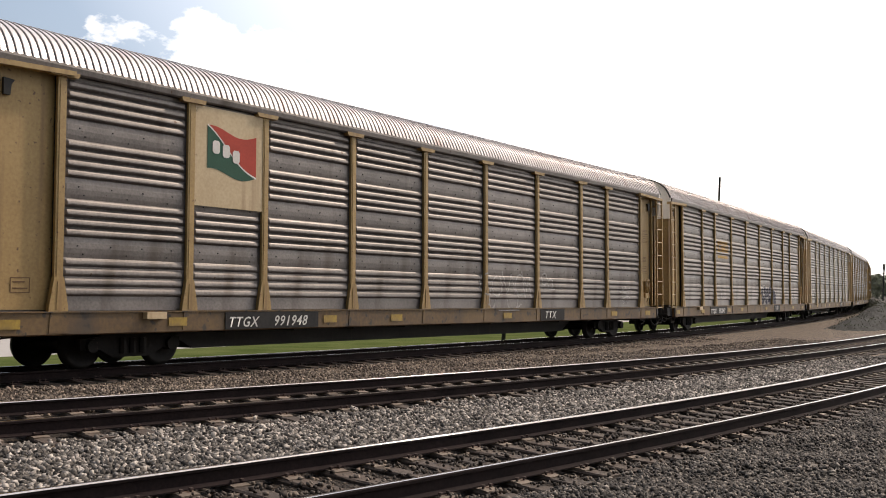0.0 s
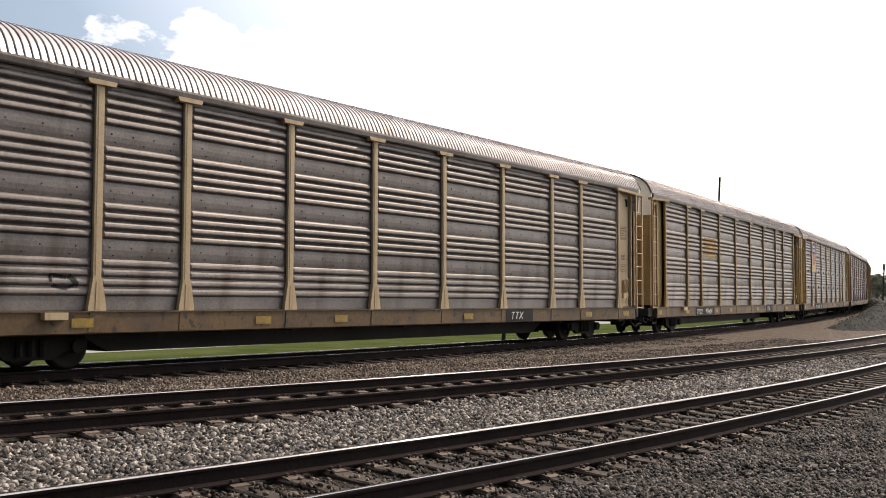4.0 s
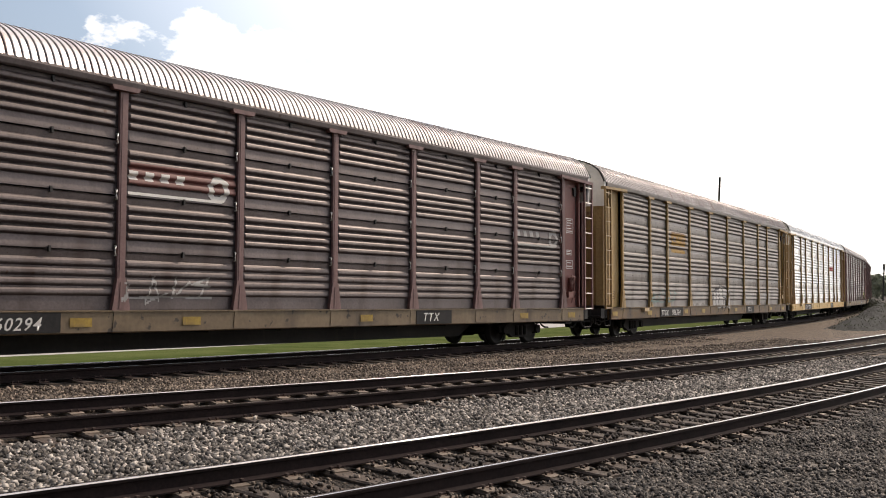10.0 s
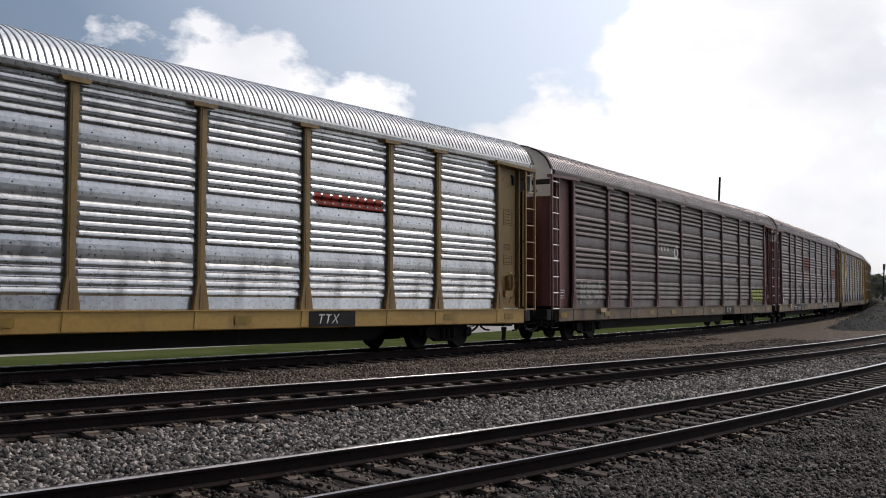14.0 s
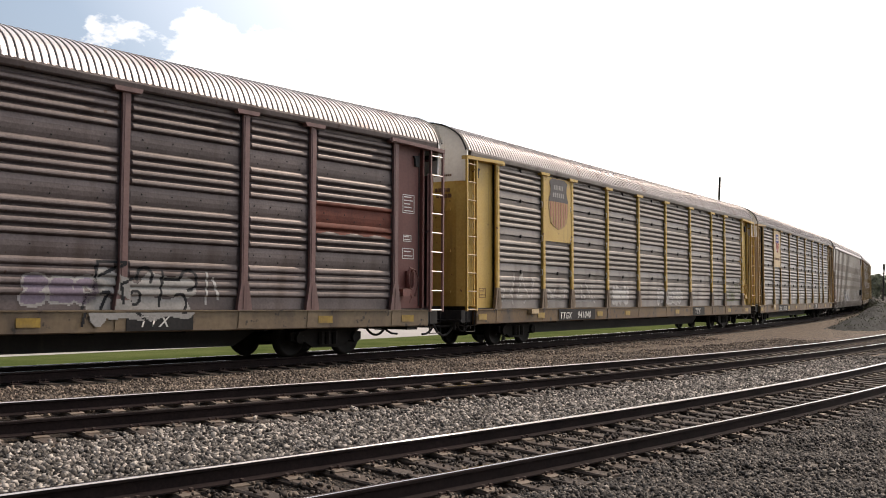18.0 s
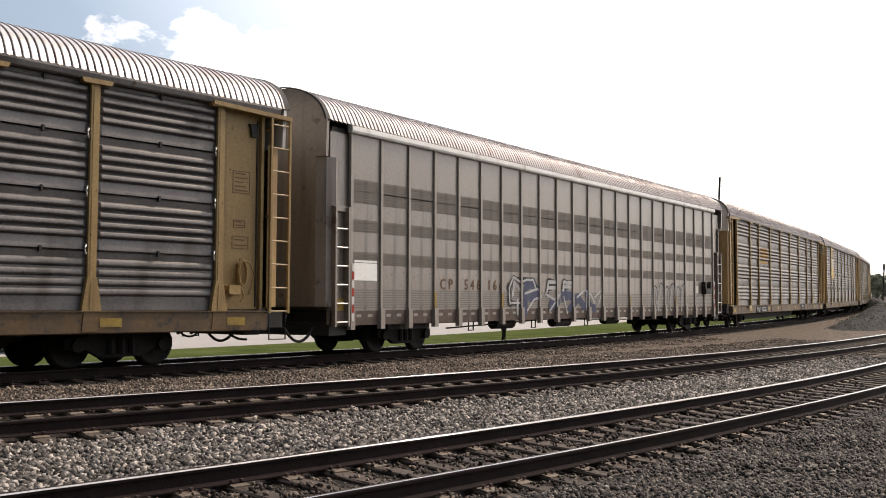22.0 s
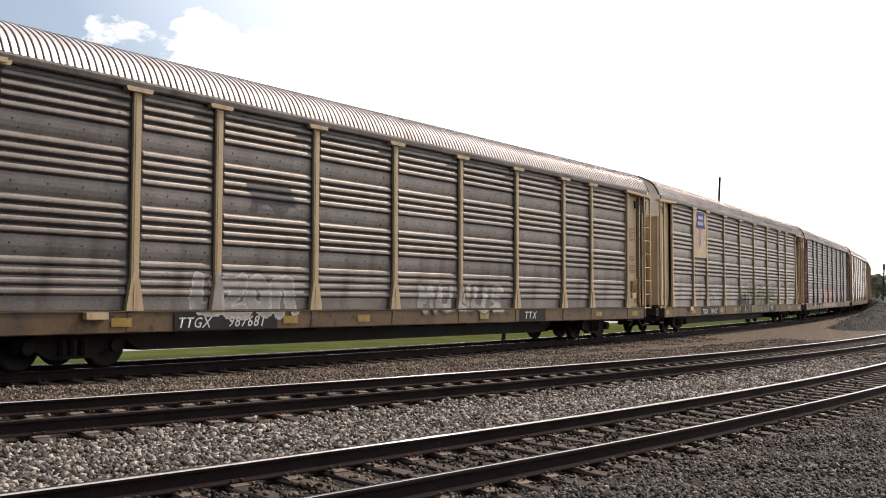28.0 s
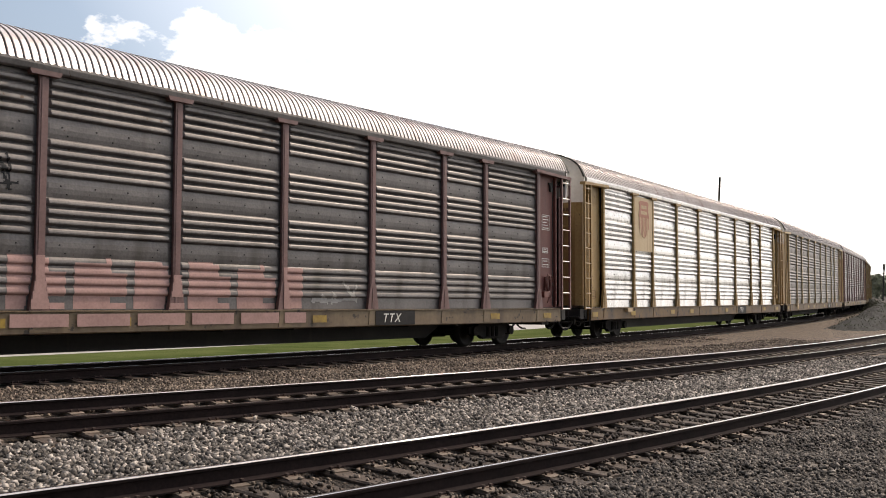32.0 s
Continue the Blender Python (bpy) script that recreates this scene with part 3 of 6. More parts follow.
SIDE_Z0, SIDE_Z1 = 0.88, 4.95
RIB0, RIB_STEP, GROUP_STEP = 0.325, 0.172, 1.03


def rib_profile(kind):
    """How far a side sheet stands out, and the height, from the bottom up: four groups of four ribs; lapped sheets are parted by slots."""
    prof = [(0, 0.0)]
    for g in range(4):
        for k in range(4):
            c = RIB0 + g * GROUP_STEP + k * RIB_STEP
            q = 0.7 if g == 0 else 1.0
            prof += [(-0.020 * q, c - 0.076), (-0.004 * q, c - 0.068), (0.034 * q, c - 0.050), (0.047 * q, c - 0.030), (0.046 * q, c - 0.008), (0.036 * q, c + 0.026), (0.018 * q, c + 0.054), (-0.008 * q, c + 0.074)]
        slot = RIB0 + g * GROUP_STEP + 0.73
        if g < 3 and kind == "lapped":
            prof += [(0.006, slot - 0.03), (0.010, slot - 0.018), (-0.09, slot - 0.016), (-0.09, slot + 0.014), (0.022, slot + 0.016), (0.018, slot + 0.05)]
        elif g < 3:
            prof += [(0.004, slot - 0.06), (0.009, slot + 0.03), (0.004, slot + 0.12)]
    prof.append((0, SIDE_Z1 - SIDE_Z0))
    return prof


def ribbed(width, kind):
    """One side sheet: ribs in groups with plain bands between; outward is -y."""
    s, prof, rows = Shape(), rib_profile(kind), []
    for x, k in ((0.0, 0.0), (0.07, 0.15), (0.11, 1.0), (width - 0.11, 1.0), (width - 0.07, 0.15), (width, 0.0)):
        rows.append([(x, -(p * k if p > 0 else p), z) for p, z in prof])
    s.grid(rows)
    return s


def bolt_rows(width):
    """Bolt heads on the plain bands of one sheet."""
    s = Shape()
    for g in range(3):
        for z, n in ((RIB0 + g * GROUP_STEP + 0.66, 3), (RIB0 + g * GROUP_STEP + 0.80, 4)):
            for k in range(n):
                x = width * (k + 0.5) / n
                s.prism([(x - 0.011, z - 0.011), (x + 0.011, z - 0.011), (x + 0.011, z + 0.011), (x - 0.011, z + 0.011)], -0.022, 0.0)
    return s


def stencil_shape(w, h, rows):
    """A painted frame with rows of bars too small to read."""
    s = Shape()
    t = 0.014
    for x0, x1, z0, z1 in ((0, w, 0, t), (0, w, h - t, h), (0, t, t, h - t), (w - t, w, t, h - t)):
        s.box(x0, x1, -0.004, 0, z0, z1)
    for k in range(rows):
        z = h * (k + 0.6) / (rows + 0.4)
        s.box(w * 0.12, w * (0.88 - 0.13 * (k % 3)), -0.004, 0, z, z + 0.022)
    return s


def sheet_latches():
    s = Shape()
    s.box(-0.022, 0.022, -0.055, 0.0, -0.05, 0.055)
    return s


def pull_handle_shape():
    s = Shape()
    s.tube([(0, 0, -0.09), (-0.01, -0.06, -0.085), (-0.045, -0.085, -0.03), (-0.045, -0.085, 0.03), (-0.01, -0.06, 0.085), (0, 0, 0.09)], 0.013, 5)
    return s


def post_shape():
    s = Shape()
    top = SIDE_Z1 - SIDE_Z0 - 0.02
    s.box(-0.085, 0.085, -0.062, 0.0, 0.5, top)
    s.box(-0.045, 0.045, -0.072, -0.060, 0.56, top - 0.08)
    return s


def foot_shape():
    s = Shape()
    s.prism([(-0.19, -0.03), (0.19, -0.03), (0.185, 0.06), (0.092, 0.58), (-0.092, 0.58), (-0.185, 0.06)], -0.082, 0.0)
    s.prism([(-0.05, 0.02), (0.05, 0.02), (0.03, 0.5), (-0.03, 0.5)], -0.092, -0.08)
    return s


def cap_shape():
    s = Shape()
    s.prism([(-0.27, 0), (0.27, 0), (0.30, 0.05), (0.30, 0.085), (-0.30, 0.085), (-0.30, 0.05)], -0.125, 0.0)
    return s


ROOF_LINE = [(1.50, 5.10), (1.455, 5.22), (1.40, 5.335), (1.335, 5.445), (1.26, 5.53), (1.17, 5.605), (1.05, 5.685), (0.90, 5.765), (0.70, 5.845), (0.45, 5.91), (0.2, 5.945), (0, 5.95)]


def rounded(line):
    """Cut the corners of an open line, twice, so that it runs round."""
    for _ in range(2):
        out = [line[0]]
        for (a, c), (d, e) in zip(line, line[1:]):
            out += [(0.75 * a + 0.25 * d, 0.75 * c + 0.25 * e), (0.25 * a + 0.75 * d, 0.25 * c + 0.75 * e)]
        line = out + [line[-1]]
    return line


def roof_shape():
    s = Shape()
    full = rounded([(-y, z) for y, z in ROOF_LINE] + [(y, z) for y, z in ROOF_LINE[-2::-1]])
    rows, x, p = [], -13.62, 0.15
    while x < 13.6:
        for dx, k in ((0, 0.0), (0.004, -0.030), (0.023, -0.030), (0.027, 0.014), (0.044, 0.016), (p - 0.002, 0.002)):
            rows.append([(x + dx, y + (y / 1.5) * k, z + k) for y, z in full])
        x += p
    s.grid(rows)
    return s


def gable_shape():
    """The bright upper end under the roof, a shallow box with the roof's outline."""
    s = Shape()
    full = [(-y * 0.985, z - 0.02) for y, z in ROOF_LINE] + [(y * 0.985, z - 0.02) for y, z in ROOF_LINE[-2::-1]]
    s.prism([(-1.45, 4.3)] + full + [(1.45, 4.3)], -13.68, -13.60, "x")
    return s


def gable_band_shape():
    """The dark joint between gable and doors."""
    s = Shape()
    s.prism([(-13.695, 4.66), (-13.72, 4.70), (-13.72, 4.78), (-13.68, 4.82), (-13.60, 4.82), (-13.60, 4.66)], -1.43, 1.43)
    return s


def end_stencil_shape():
    """Rows of short bars on the gable and on the door below it."""
    s = Shape()
    for z, h, y0, marks in ((4.44, 0.05, -1.0, 9), (4.02, 0.10, -0.95, 4), (3.86, 0.10, -1.0, 6)):
        for k in range(marks):
            y = y0 + k * h * 1.25
            if k % 5 != 4:
                s.prism([(y, z), (y + h * 0.85, z), (y + h * 0.85, z + h), (y, z + h)], -13.725 if z < 4.3 else -13.70, -13.68, "x")
    return s


def trim_shape():
    """The hoop that ends the roof."""
    s = Shape()
    full = [(-y * 1.01, z + 0.02) for y, z in ROOF_LINE] + [(y * 1.01, z + 0.02) for y, z in ROOF_LINE[-2::-1]]
    inner = [(y * 0.97, z - 0.03) for y, z in full]
    rows = []
    for x in (-13.74, -13.60):
        rows.append([(x, y, z) for y, z in full])
    s.grid(rows)
    s.grid([[(-13.74, y, z) for y, z in full], [(-13.74, y, z) for y, z in inner]])
    return s


def door_shape():
    """One leaf of the curved end door."""
    s = Shape()
    out = [(-13.30, -1.44), (-13.55, -1.36), (-13.67, -1.15), (-13.70, -0.8), (-13.71, -0.02)]
    inn = [(x + 0.06, y + 0.02) for x, y in reversed(out)]
    s.prism(out + inn, 0.95, 4.30, "z")
    return s


def door_rib_shape():
    s = Shape()
    s.box(-13.735, -13.70, -1.0, -0.05, 0, 0.06)
    return s


def corner_post_shape():
    s = Shape()
    s.box(-0.035, 0.035, -1.40, -1.31, 0.9, 4.95)
    return s


def recess_shape():
    s = Shape()
    s.box(-13.2, -12.0, -1.31, -1.27, 0.9, 4.95)
    return s


def eave_bar_shape():
    s = Shape()
    s.prism([(-13.78, 4.86), (-11.75, 4.93), (-11.75, 5.01), (-13.78, 4.95)], -1.56, -1.38)
    return s


def chord_shape():
    s = Shape()
    s.prism([(-1.40, 4.955), (-1.475, 4.955), (-1.50, 4.985), (-1.515, 5.075), (-1.505, 5.125), (-1.40, 5.13)], -13.5, 13.5, "x")
    return s


def sill_shape():
    s = Shape()
    s.prism([(-1.36, 0.46), (-1.47, 0.46), (-1.50, 0.48), (-1.50, 0.84), (-1.53, 0.845), (-1.53, 0.865), (-1.36, 0.87)], -13.2, 13.2, "x")
    for x in POSTS:
        s.prism([(x - 0.2, 0.50), (x + 0.2, 0.50), (x + 0.17, 0.868), (x - 0.17, 0.868)], -1.513, -1.49)
    return s


def underframe_shape():
    s = Shape()
    s.box(-13.3, 13.3, -1.36, 1.36, 0.70, 0.87)
    s.prism([(-8.0, 0.08), (8.0, 0.08), (8.9, 0.55), (13.3, 0.60), (13.3, 0.75), (-13.3, 0.75), (-13.3, 0.60), (-8.9, 0.55)], -0.32, 0.32)
    for x in range(-8, 9, 2):
        s.box(x - 0.05, x + 0.05, -1.36, 1.36, 0.42, 0.72)
    for x in (-1, 1):
        s.box(x * 13.475 - 0.275, x * 13.475 + 0.275, -1.35, 1.35, 0.52, 0.84)
        s.prism([(x * 13.6, -0.62), (x * 14.12, -0.36), (x * 14.12, 0.36), (x * 13.6, 0.62)], 0.46, 0.94, "z")
        s.box(x * 13.3 - 0.2, x * 13.3 + 0.2, -0.9, 0.9, 0.36, 0.56)
    return s


def shell_shape():
    s = Shape()
    s.box(-13.25, 13.25, -1.26, 1.26, 0.87, 5.04)
    return s


def stile_shape():
    s = Shape()
    s.box(-13.77, -13.715, -1.55, -1.49, 0.82, 4.88)
    s.box(-13.275, -13.22, -1.55, -1.49, 0.82, 4.88)
    for z in (0.9, 2.8, 4.6):
        s.box(-13.275, -13.22, -1.49, -1.36, z, z + 0.05)
    return s


def rung_shape():
    s = Shape()
    s.tube([(-13.75, -1.53, 0), (-13.24, -1.53, 0)], 0.017, 5)
    return s


def sideframe_shape():
    s = Shape()
    s.prism([(-1.12, 0.36), (-0.70, 0.34), (-0.42, 0.20), (0.42, 0.20), (0.70, 0.34), (1.12, 0.36), (1.12, 0.54), (0.72, 0.58), (0.46, 0.72), (-0.46, 0.72), (-0.72, 0.58), (-1.12, 0.54)], -1.07, -0.93)
    for x in (-0.89, 0.89):
        s.tube([(x, -1.15, 0.42), (x, -0.93, 0.42)], 0.125, 10)
    for x in (-0.22, 0, 0.22):
        s.tube([(x, -1.08, 0.27), (x, -1.08, 0.55)], 0.075, 7)
    return s


def wheelset_shape():
    """Two wheels pressed on one axle, with bearing caps."""
    s = Shape()
    rim = [(0.0, -0.10), (0.09, -0.11), (0.12, -0.06), (0.30, -0.02), (0.345, -0.055), (0.405, -0.06), (0.415, 0.03), (0.445, 0.045), (0.445, 0.075), (0.34, 0.075), (0.30, 0.03), (0.12, 0.07), (0.08, 0.08)]
    whole = [(r, y - 0.76) for r, y in rim] + [(r, 0.76 - y) for r, y in reversed(rim)]
    s.lathe(whole, 28)
    return s


def bolster_shape():
    s = Shape()
    s.box(-0.22, 0.22, -1.0, 1.0, 0.42, 0.70)
    s.box(-0.7, -0.55, -0.7, 0.7, 0.28, 0.42)
    s.box(0.55, 0.7, -0.7, 0.7, 0.28, 0.42)
    return s


def coupler_shape():
    s = Shape()
    s.box(-14.05, -13.3, -0.09, 0.09, 0.72, 0.90)
    s.prism([(-14.27, -0.02), (-14.22, 0.16), (-14.02, 0.18), (-13.98, -0.16), (-14.14, -0.19), (-14.2, -0.12), (-14.12, -0.02)], 0.66, 0.95, "z")
    s.tube([(-13.74, -1.2, 0.62), (-13.85, -0.9, 0.55), (-13.9, -0.3, 0.62)], 0.016, 5)
    return s


def hose_shape():
    """A sagging air hose that meets its neighbour's under the couplers."""
    s = Shape()
    s.tube([(-13.50 - 0.76 * u, -0.98 + 0.2 * u, 0.50 - 1.30 * u * (1 - u)) for u in [i / 10 for i in range(11)]], 0.034, 6)
    return s


def side_hose_shape():
    """A pipe hose that loops beside the truck."""
    s = Shape()
    s.tube([(-12.78 - 0.72 * u, -1.02, 0.50 - 0.88 * u * (1 - u)) for u in [i / 9 for i in range(10)]], 0.024, 6)
    s.box(-13.53, -13.45, -1.06, -0.96, 0.44, 0.56)
    s.tube([(-12.7, -0.9, 0.47), (-13.3, -0.9, 0.40), (-14.1, -0.7, 0.43)], 0.014, 5)
    return s


def pipe_shape():
    """The thin brake pipe and its brackets below the end sill."""
    s = Shape()
    s.tube([(-12.6, -1.15, 0.44), (-13.2, -1.15, 0.40), (-13.55, -1.1, 0.46), (-13.9, -0.9, 0.42), (-14.2, -0.5, 0.40)], 0.018, 5)
    for x in (-12.9, -13.25, -13.7):
        s.box(x - 0.025, x + 0.025, -1.14, -1.08, 0.33, 0.55)
    return s


def brake_hose_shape():
    s = Shape()
    s.tube([(-13.5, -0.45, 0.60), (-13.68, -0.45, 0.46), (-13.85, -0.45, 0.30), (-14.05, -0.45, 0.22), (-14.26, -0.45, 0.21)], 0.03, 6)
    return s


def cut_lever_shape():
    s = Shape()
    s.tube([(-13.78, -1.42, 0.50), (-13.80, -1.30, 0.60), (-13.82, -0.7, 0.58), (-13.86, -0.2, 0.70)], 0.016, 5)
    return s


def stirrup_shape():
    s = Shape()
    s.tube([(-13.72, -1.48, 0.80), (-13.72, -1.48, 0.28), (-13.28, -1.48, 0.28), (-13.28, -1.48, 0.80)], 0.018, 5)
    return s


def door_latch_shape():
    s = Shape()
    s.prism([(-12.98, 4.44), (-12.86, 4.44), (-12.84, 4.62), (-12.78, 4.70), (-12.98, 4.72)], -1.37, -1.31)
    return s


def door_rod_shape():
    s = Shape()
    s.box(-13.05, -13.02, -1.325, -1.31, 0.95, 4.8)
    return s


def brake_wheel_shape():
    """Hand-brake gear on the corner panel: a small wheel edge-on, its chain box and levers."""
    s = Shape()
    for k in range(2):
        ring = [(12.62 + 0.10 * math.cos(a), -1.40 - 0.04 * k, 1.62 + 0.25 * math.sin(a)) for a in [i * math.pi / 8 for i in range(17)]]
        s.tube(ring, 0.018, 5)
    s.box(12.54, 12.72, -1.37, -1.29, 1.42, 1.82)
    s.tube([(12.60, -1.40, 1.90), (12.78, -1.44, 1.84), (12.92, -1.42, 1.62), (12.80, -1.40, 1.20)], 0.018, 5)
    s.tube([(12.55, -1.40, 1.42), (12.66, -1.42, 1.18), (12.60, -1.40, 1.05)], 0.022, 5)
    s.box(12.22, 12.50, -1.52, -1.3, 1.20, 1.38, 0.02)
    return s


def cutlever_box_shape():
    s = Shape()
    s.box(-10.2, -9.75, -1.62, -1.5, 0.72, 0.845)
    return s


def mark_shape():
    s = Shape()
    s.box(-0.22, 0.22, -0.006, 0.0, -0.08, 0.08)
    return s


def plate_panel_shape(w):
    s = Shape()
    s.box(0, w, -0.008, 0, 0, 0.34)
    return s


def lettering(text, size, mat, spacing=1.15, bold=0.0, lean=0.0):
    """Flat letters in x and z, facing -y."""
    cu = bpy.data.curves.new("lettering", "FONT")
    cu.body, cu.size, cu.space_character, cu.resolution_u, cu.offset, cu.shear = text, size, spacing, 2, bold, lean
    tmp = new("lettering_source", cu)
    bpy.context.view_layer.update()
    me = bpy.data.meshes.new_from_object(tmp)
    bpy.data.objects.remove(tmp)
    me.materials.clear()
    me.materials.append(mat)
    me.transform(Matrix.Rotation(radians(90), 4, "X"))
    return me


FLIP = pose(0, 0, 0, 0, 0, 180)


CARS, WHEELSETS = [], []


def truck(car, x):
    t = part("truck", shared("bolster", TRUCK, bolster_shape), car, pose(x, 0, -DROP))
    for m in (Matrix(), FLIP):
        part("sideframe", shared("sideframe", TRUCK, sideframe_shape), t, m)
    for dx in (-0.89, 0.89):
        WHEELSETS.append((part("wheelset", shared("wheelset", WHEELSTEEL, wheelset_shape, True), t, pose(dx, 0, 0.42)), len(CARS), dx))


STYLES = {
    "silver_old": dict(side=SILVER, kind="grouped", frame=YELLOW, sill=SILL, roof=ROOF, door=YELLOW),
    "brown_ribbed": dict(side=GALV_BROWN, kind="grouped", frame=MAROON_GREY, sill=SILL_BROWN, roof=ROOF, door=BROWN),
    "yellow": dict(side=GALV, kind="grouped", frame=YELLOW, sill=SILL, roof=ROOF, door=YELLOW),
    "yellow_dark": dict(side=GALV_DARK, kind="grouped", frame=YELLOW, sill=SILL, roof=ROOF, door=YELLOW),
    "lapped": dict(side=GALV, kind="lapped", frame=YELLOW_BRIGHT, sill=SILL, roof=ROOF, door=YELLOW_BRIGHT),
    "lapped_dull": dict(side=GALV_DARK, kind="lapped", frame=YELLOW, sill=SILL, roof=ROOF, door=YELLOW),
    "lapped_tan": dict(side=GALV, kind="lapped", frame=YELLOW, sill=SILL, roof=ROOF, door=YELLOW_BRIGHT),
    "brown": dict(side=GALV_BROWN, kind="lapped", frame=MAROON_GREY, sill=SILL_BROWN, roof=ROOF, door=BROWN),
    "brown_grouped": dict(side=GALV_DARK, kind="grouped", frame=MAROON_GREY, sill=SILL_BROWN, roof=ROOF, door=BROWN),
    "silver": dict(side=SILVER, kind="grouped", frame=YELLOW, sill=SILL_GOLD, roof=ROOF_SILVER, door=YELLOW),
    "tan": dict(side=GALV, kind="grouped", frame=TAN, sill=SILL, roof=ROOF, door=TAN),
}


# rungs coloured paler than their stiles, for the light on their tops
LIT_RUNG = {"dull_brown_post_paint": GABLE, "oxide_brown_paint": GABLE}


def autorack(style, label, number="", short=True):
    st = STYLES[style]
    car = thing("autorack_car", label, "freight car", "cars of the train")
    part("underframe", shared("underframe", BLACK, underframe_shape), car)
    part("inner_wall", shared("shell", st["side"], shell_shape), car)
    part("roof", shared("roof", st["roof"], roof_shape), car, None, "ribbed galvanised roof")
    for m in (Matrix(), FLIP):
        part("side_sill", shared("sill", st["sill"], sill_shape), car, m)
        part("top_chord", shared("chord", st["side"], chord_shape), car, m)
        for i, w in enumerate(BAYS):
            k = st["kind"]
            p = part("side_panel", shared("%s_%d" % (k, w * 100), st["side"], lambda: ribbed(w - 0.12, k)), car, m @ pose(POSTS[i] + 0.06, -1.385, SIDE_Z0))
            if k == "grouped" and m == Matrix():
                tagged(part("rivet_strip", shared("bolts_%d" % (w * 100), BLACK, lambda: bolt_rows(w - 0.12)), p), kind="stuff")
            if k == "lapped":
                for g in range(4):
                    if m == Matrix():
                        slot = RIB0 + g * GROUP_STEP + 0.73
                        part("latch", shared("latch", BLACK, sheet_latches), p, pose((w - 0.12) / 2, 0, min(slot, SIDE_Z1 - SIDE_Z0 - 0.07)))
                        if g < 3:
                            part("pull_handle", shared("pull_handle", GABLE, pull_handle_shape), p, pose(w - 0.16, 0, slot + 0.02))
        for x in POSTS:
            p = part("side_post", shared("post", st["frame"], post_shape), car, m @ pose(x, -1.40, SIDE_Z0))
            if m == Matrix():
                foot = FOOT if st["frame"] is YELLOW_BRIGHT else st["frame"]
                part("post_foot", shared("foot", foot, foot_shape), p)
                part("post_cap", shared("cap", st["frame"], cap_shape), p, pose(0, 0, SIDE_Z1 - SIDE_Z0 - 0.05))
        if m == Matrix():
            for dx in (-12.9, -9.4, -5.05, -2.6, 2.6, 9.6, 12.4):
                part("yellow_mark", shared("mark", MARK, mark_shape), car, pose(dx, -1.516, 0.66))
            part("step_box", shared("step", TAN, cutlever_box_shape), car)
        # the two ends
        part("gable", shared("gable", GABLE, gable_shape), car, m, "pale galvanised gable")
        if st["door"] is BROWN:
            part("gable_band", shared("gable_band", BLACK, gable_band_shape), car, m)
        tagged(part("end_stencil", shared("end_stencil", LOGO_BROWN, end_stencil_shape), car, m), "small painted words on the end, too worn to read", kind="stuff")
        part("roof_hoop", shared("hoop", BLACK, trim_shape), car, m)
        for mm in (m, m @ Matrix.Scale(-1, 4, (0, 1, 0))):
            d = part("end_door", shared("door", st["door"], door_shape), car, mm)
            for z in (1.3, 2.4, 3.5):
                part("door_rib", shared("door_rib", st["door"], door_rib_shape), d, pose(0, 0, z))
        part("coupler", shared("coupler", TRUCK, coupler_shape), car, m)
        part("air_hose", shared("hose", BLACK, hose_shape), car, m)
        part("air_hose", shared("brake_hose", BLACK, brake_hose_shape), car, m)
        part("air_hose", shared("side_hose", BLACK, side_hose_shape), car, m)
        part("brake_pipe", shared("brake_pipe", BLACK, pipe_shape), car, m)
        part("cut_lever", shared("cut_lever", BLACK, cut_lever_shape), car, m)
        part("brake_wheel", shared("brake_wheel", st["door"], brake_wheel_shape), car, m)
        for mm in (m, m @ Matrix.Scale(-1, 4, (1, 0, 0))):
            c = part("corner_panel", shared("recess", st["door"], recess_shape), car, mm)
            part("corner_post", shared("corner_post", st["door"], corner_post_shape), c, pose(-13.12, 0, 0))
            part("door_latch", shared("door_latch", BLACK, door_latch_shape), c)
            part("door_rod", shared("door_rod", BLACK, door_rod_shape), c)
            part("stirrup", shared("stirrup", BLACK, stirrup_shape), car, mm)
            part("eave_bar", shared("eave_bar", st["frame"], eave_bar_shape), car, mm)
            lad = part("ladder", shared("stiles", st["frame"], stile_shape), car, mm)
            for k in range(9):
                part("rung", shared("rung", LIT_RUNG.get(st["frame"].name, TAN), rung_shape), lad, pose(0, 0, 0.86 + 0.485 * k))
    dark = st["frame"] in (MAROON_GREY, BROWN)
    ink = GABLE if dark else LOGO_BROWN
    for x, z, w, h, n in ((12.42, 3.25, 0.44, 0.46, 5), (12.42, 2.12, 0.42, 0.26, 2), (12.45, 2.55, 0.3, 0.16, 2), (-12.75, 1.18, 0.36, 0.26, 2)):
        tagged(part("stencil", shared("stencil_%d_%d" % (w * 100, h * 100), ink, lambda: stencil_shape(w, h, n)), car, pose(x, -1.313, z)), "small painted notice, too worn to read", kind="stuff")
    for x in (-TRUCK_X, TRUCK_X):
        truck(car, x)
    if number:
        p = part("number_panel", shared("number_panel", PLATE, lambda: plate_panel_shape(2.75)), car, pose(-8.2, -1.515, 0.49))
        part("reporting_mark", lettering("TTGX", 0.29, WHITE, 1.12, 0.003, 0.28), p, pose(0.06, -0.012, 0.045), "white painted letters")
        part("car_number", lettering(number, 0.31, WHITE, 1.12, 0.003, 0.28), p, pose(1.34, -0.012, 0.05), "white painted number")
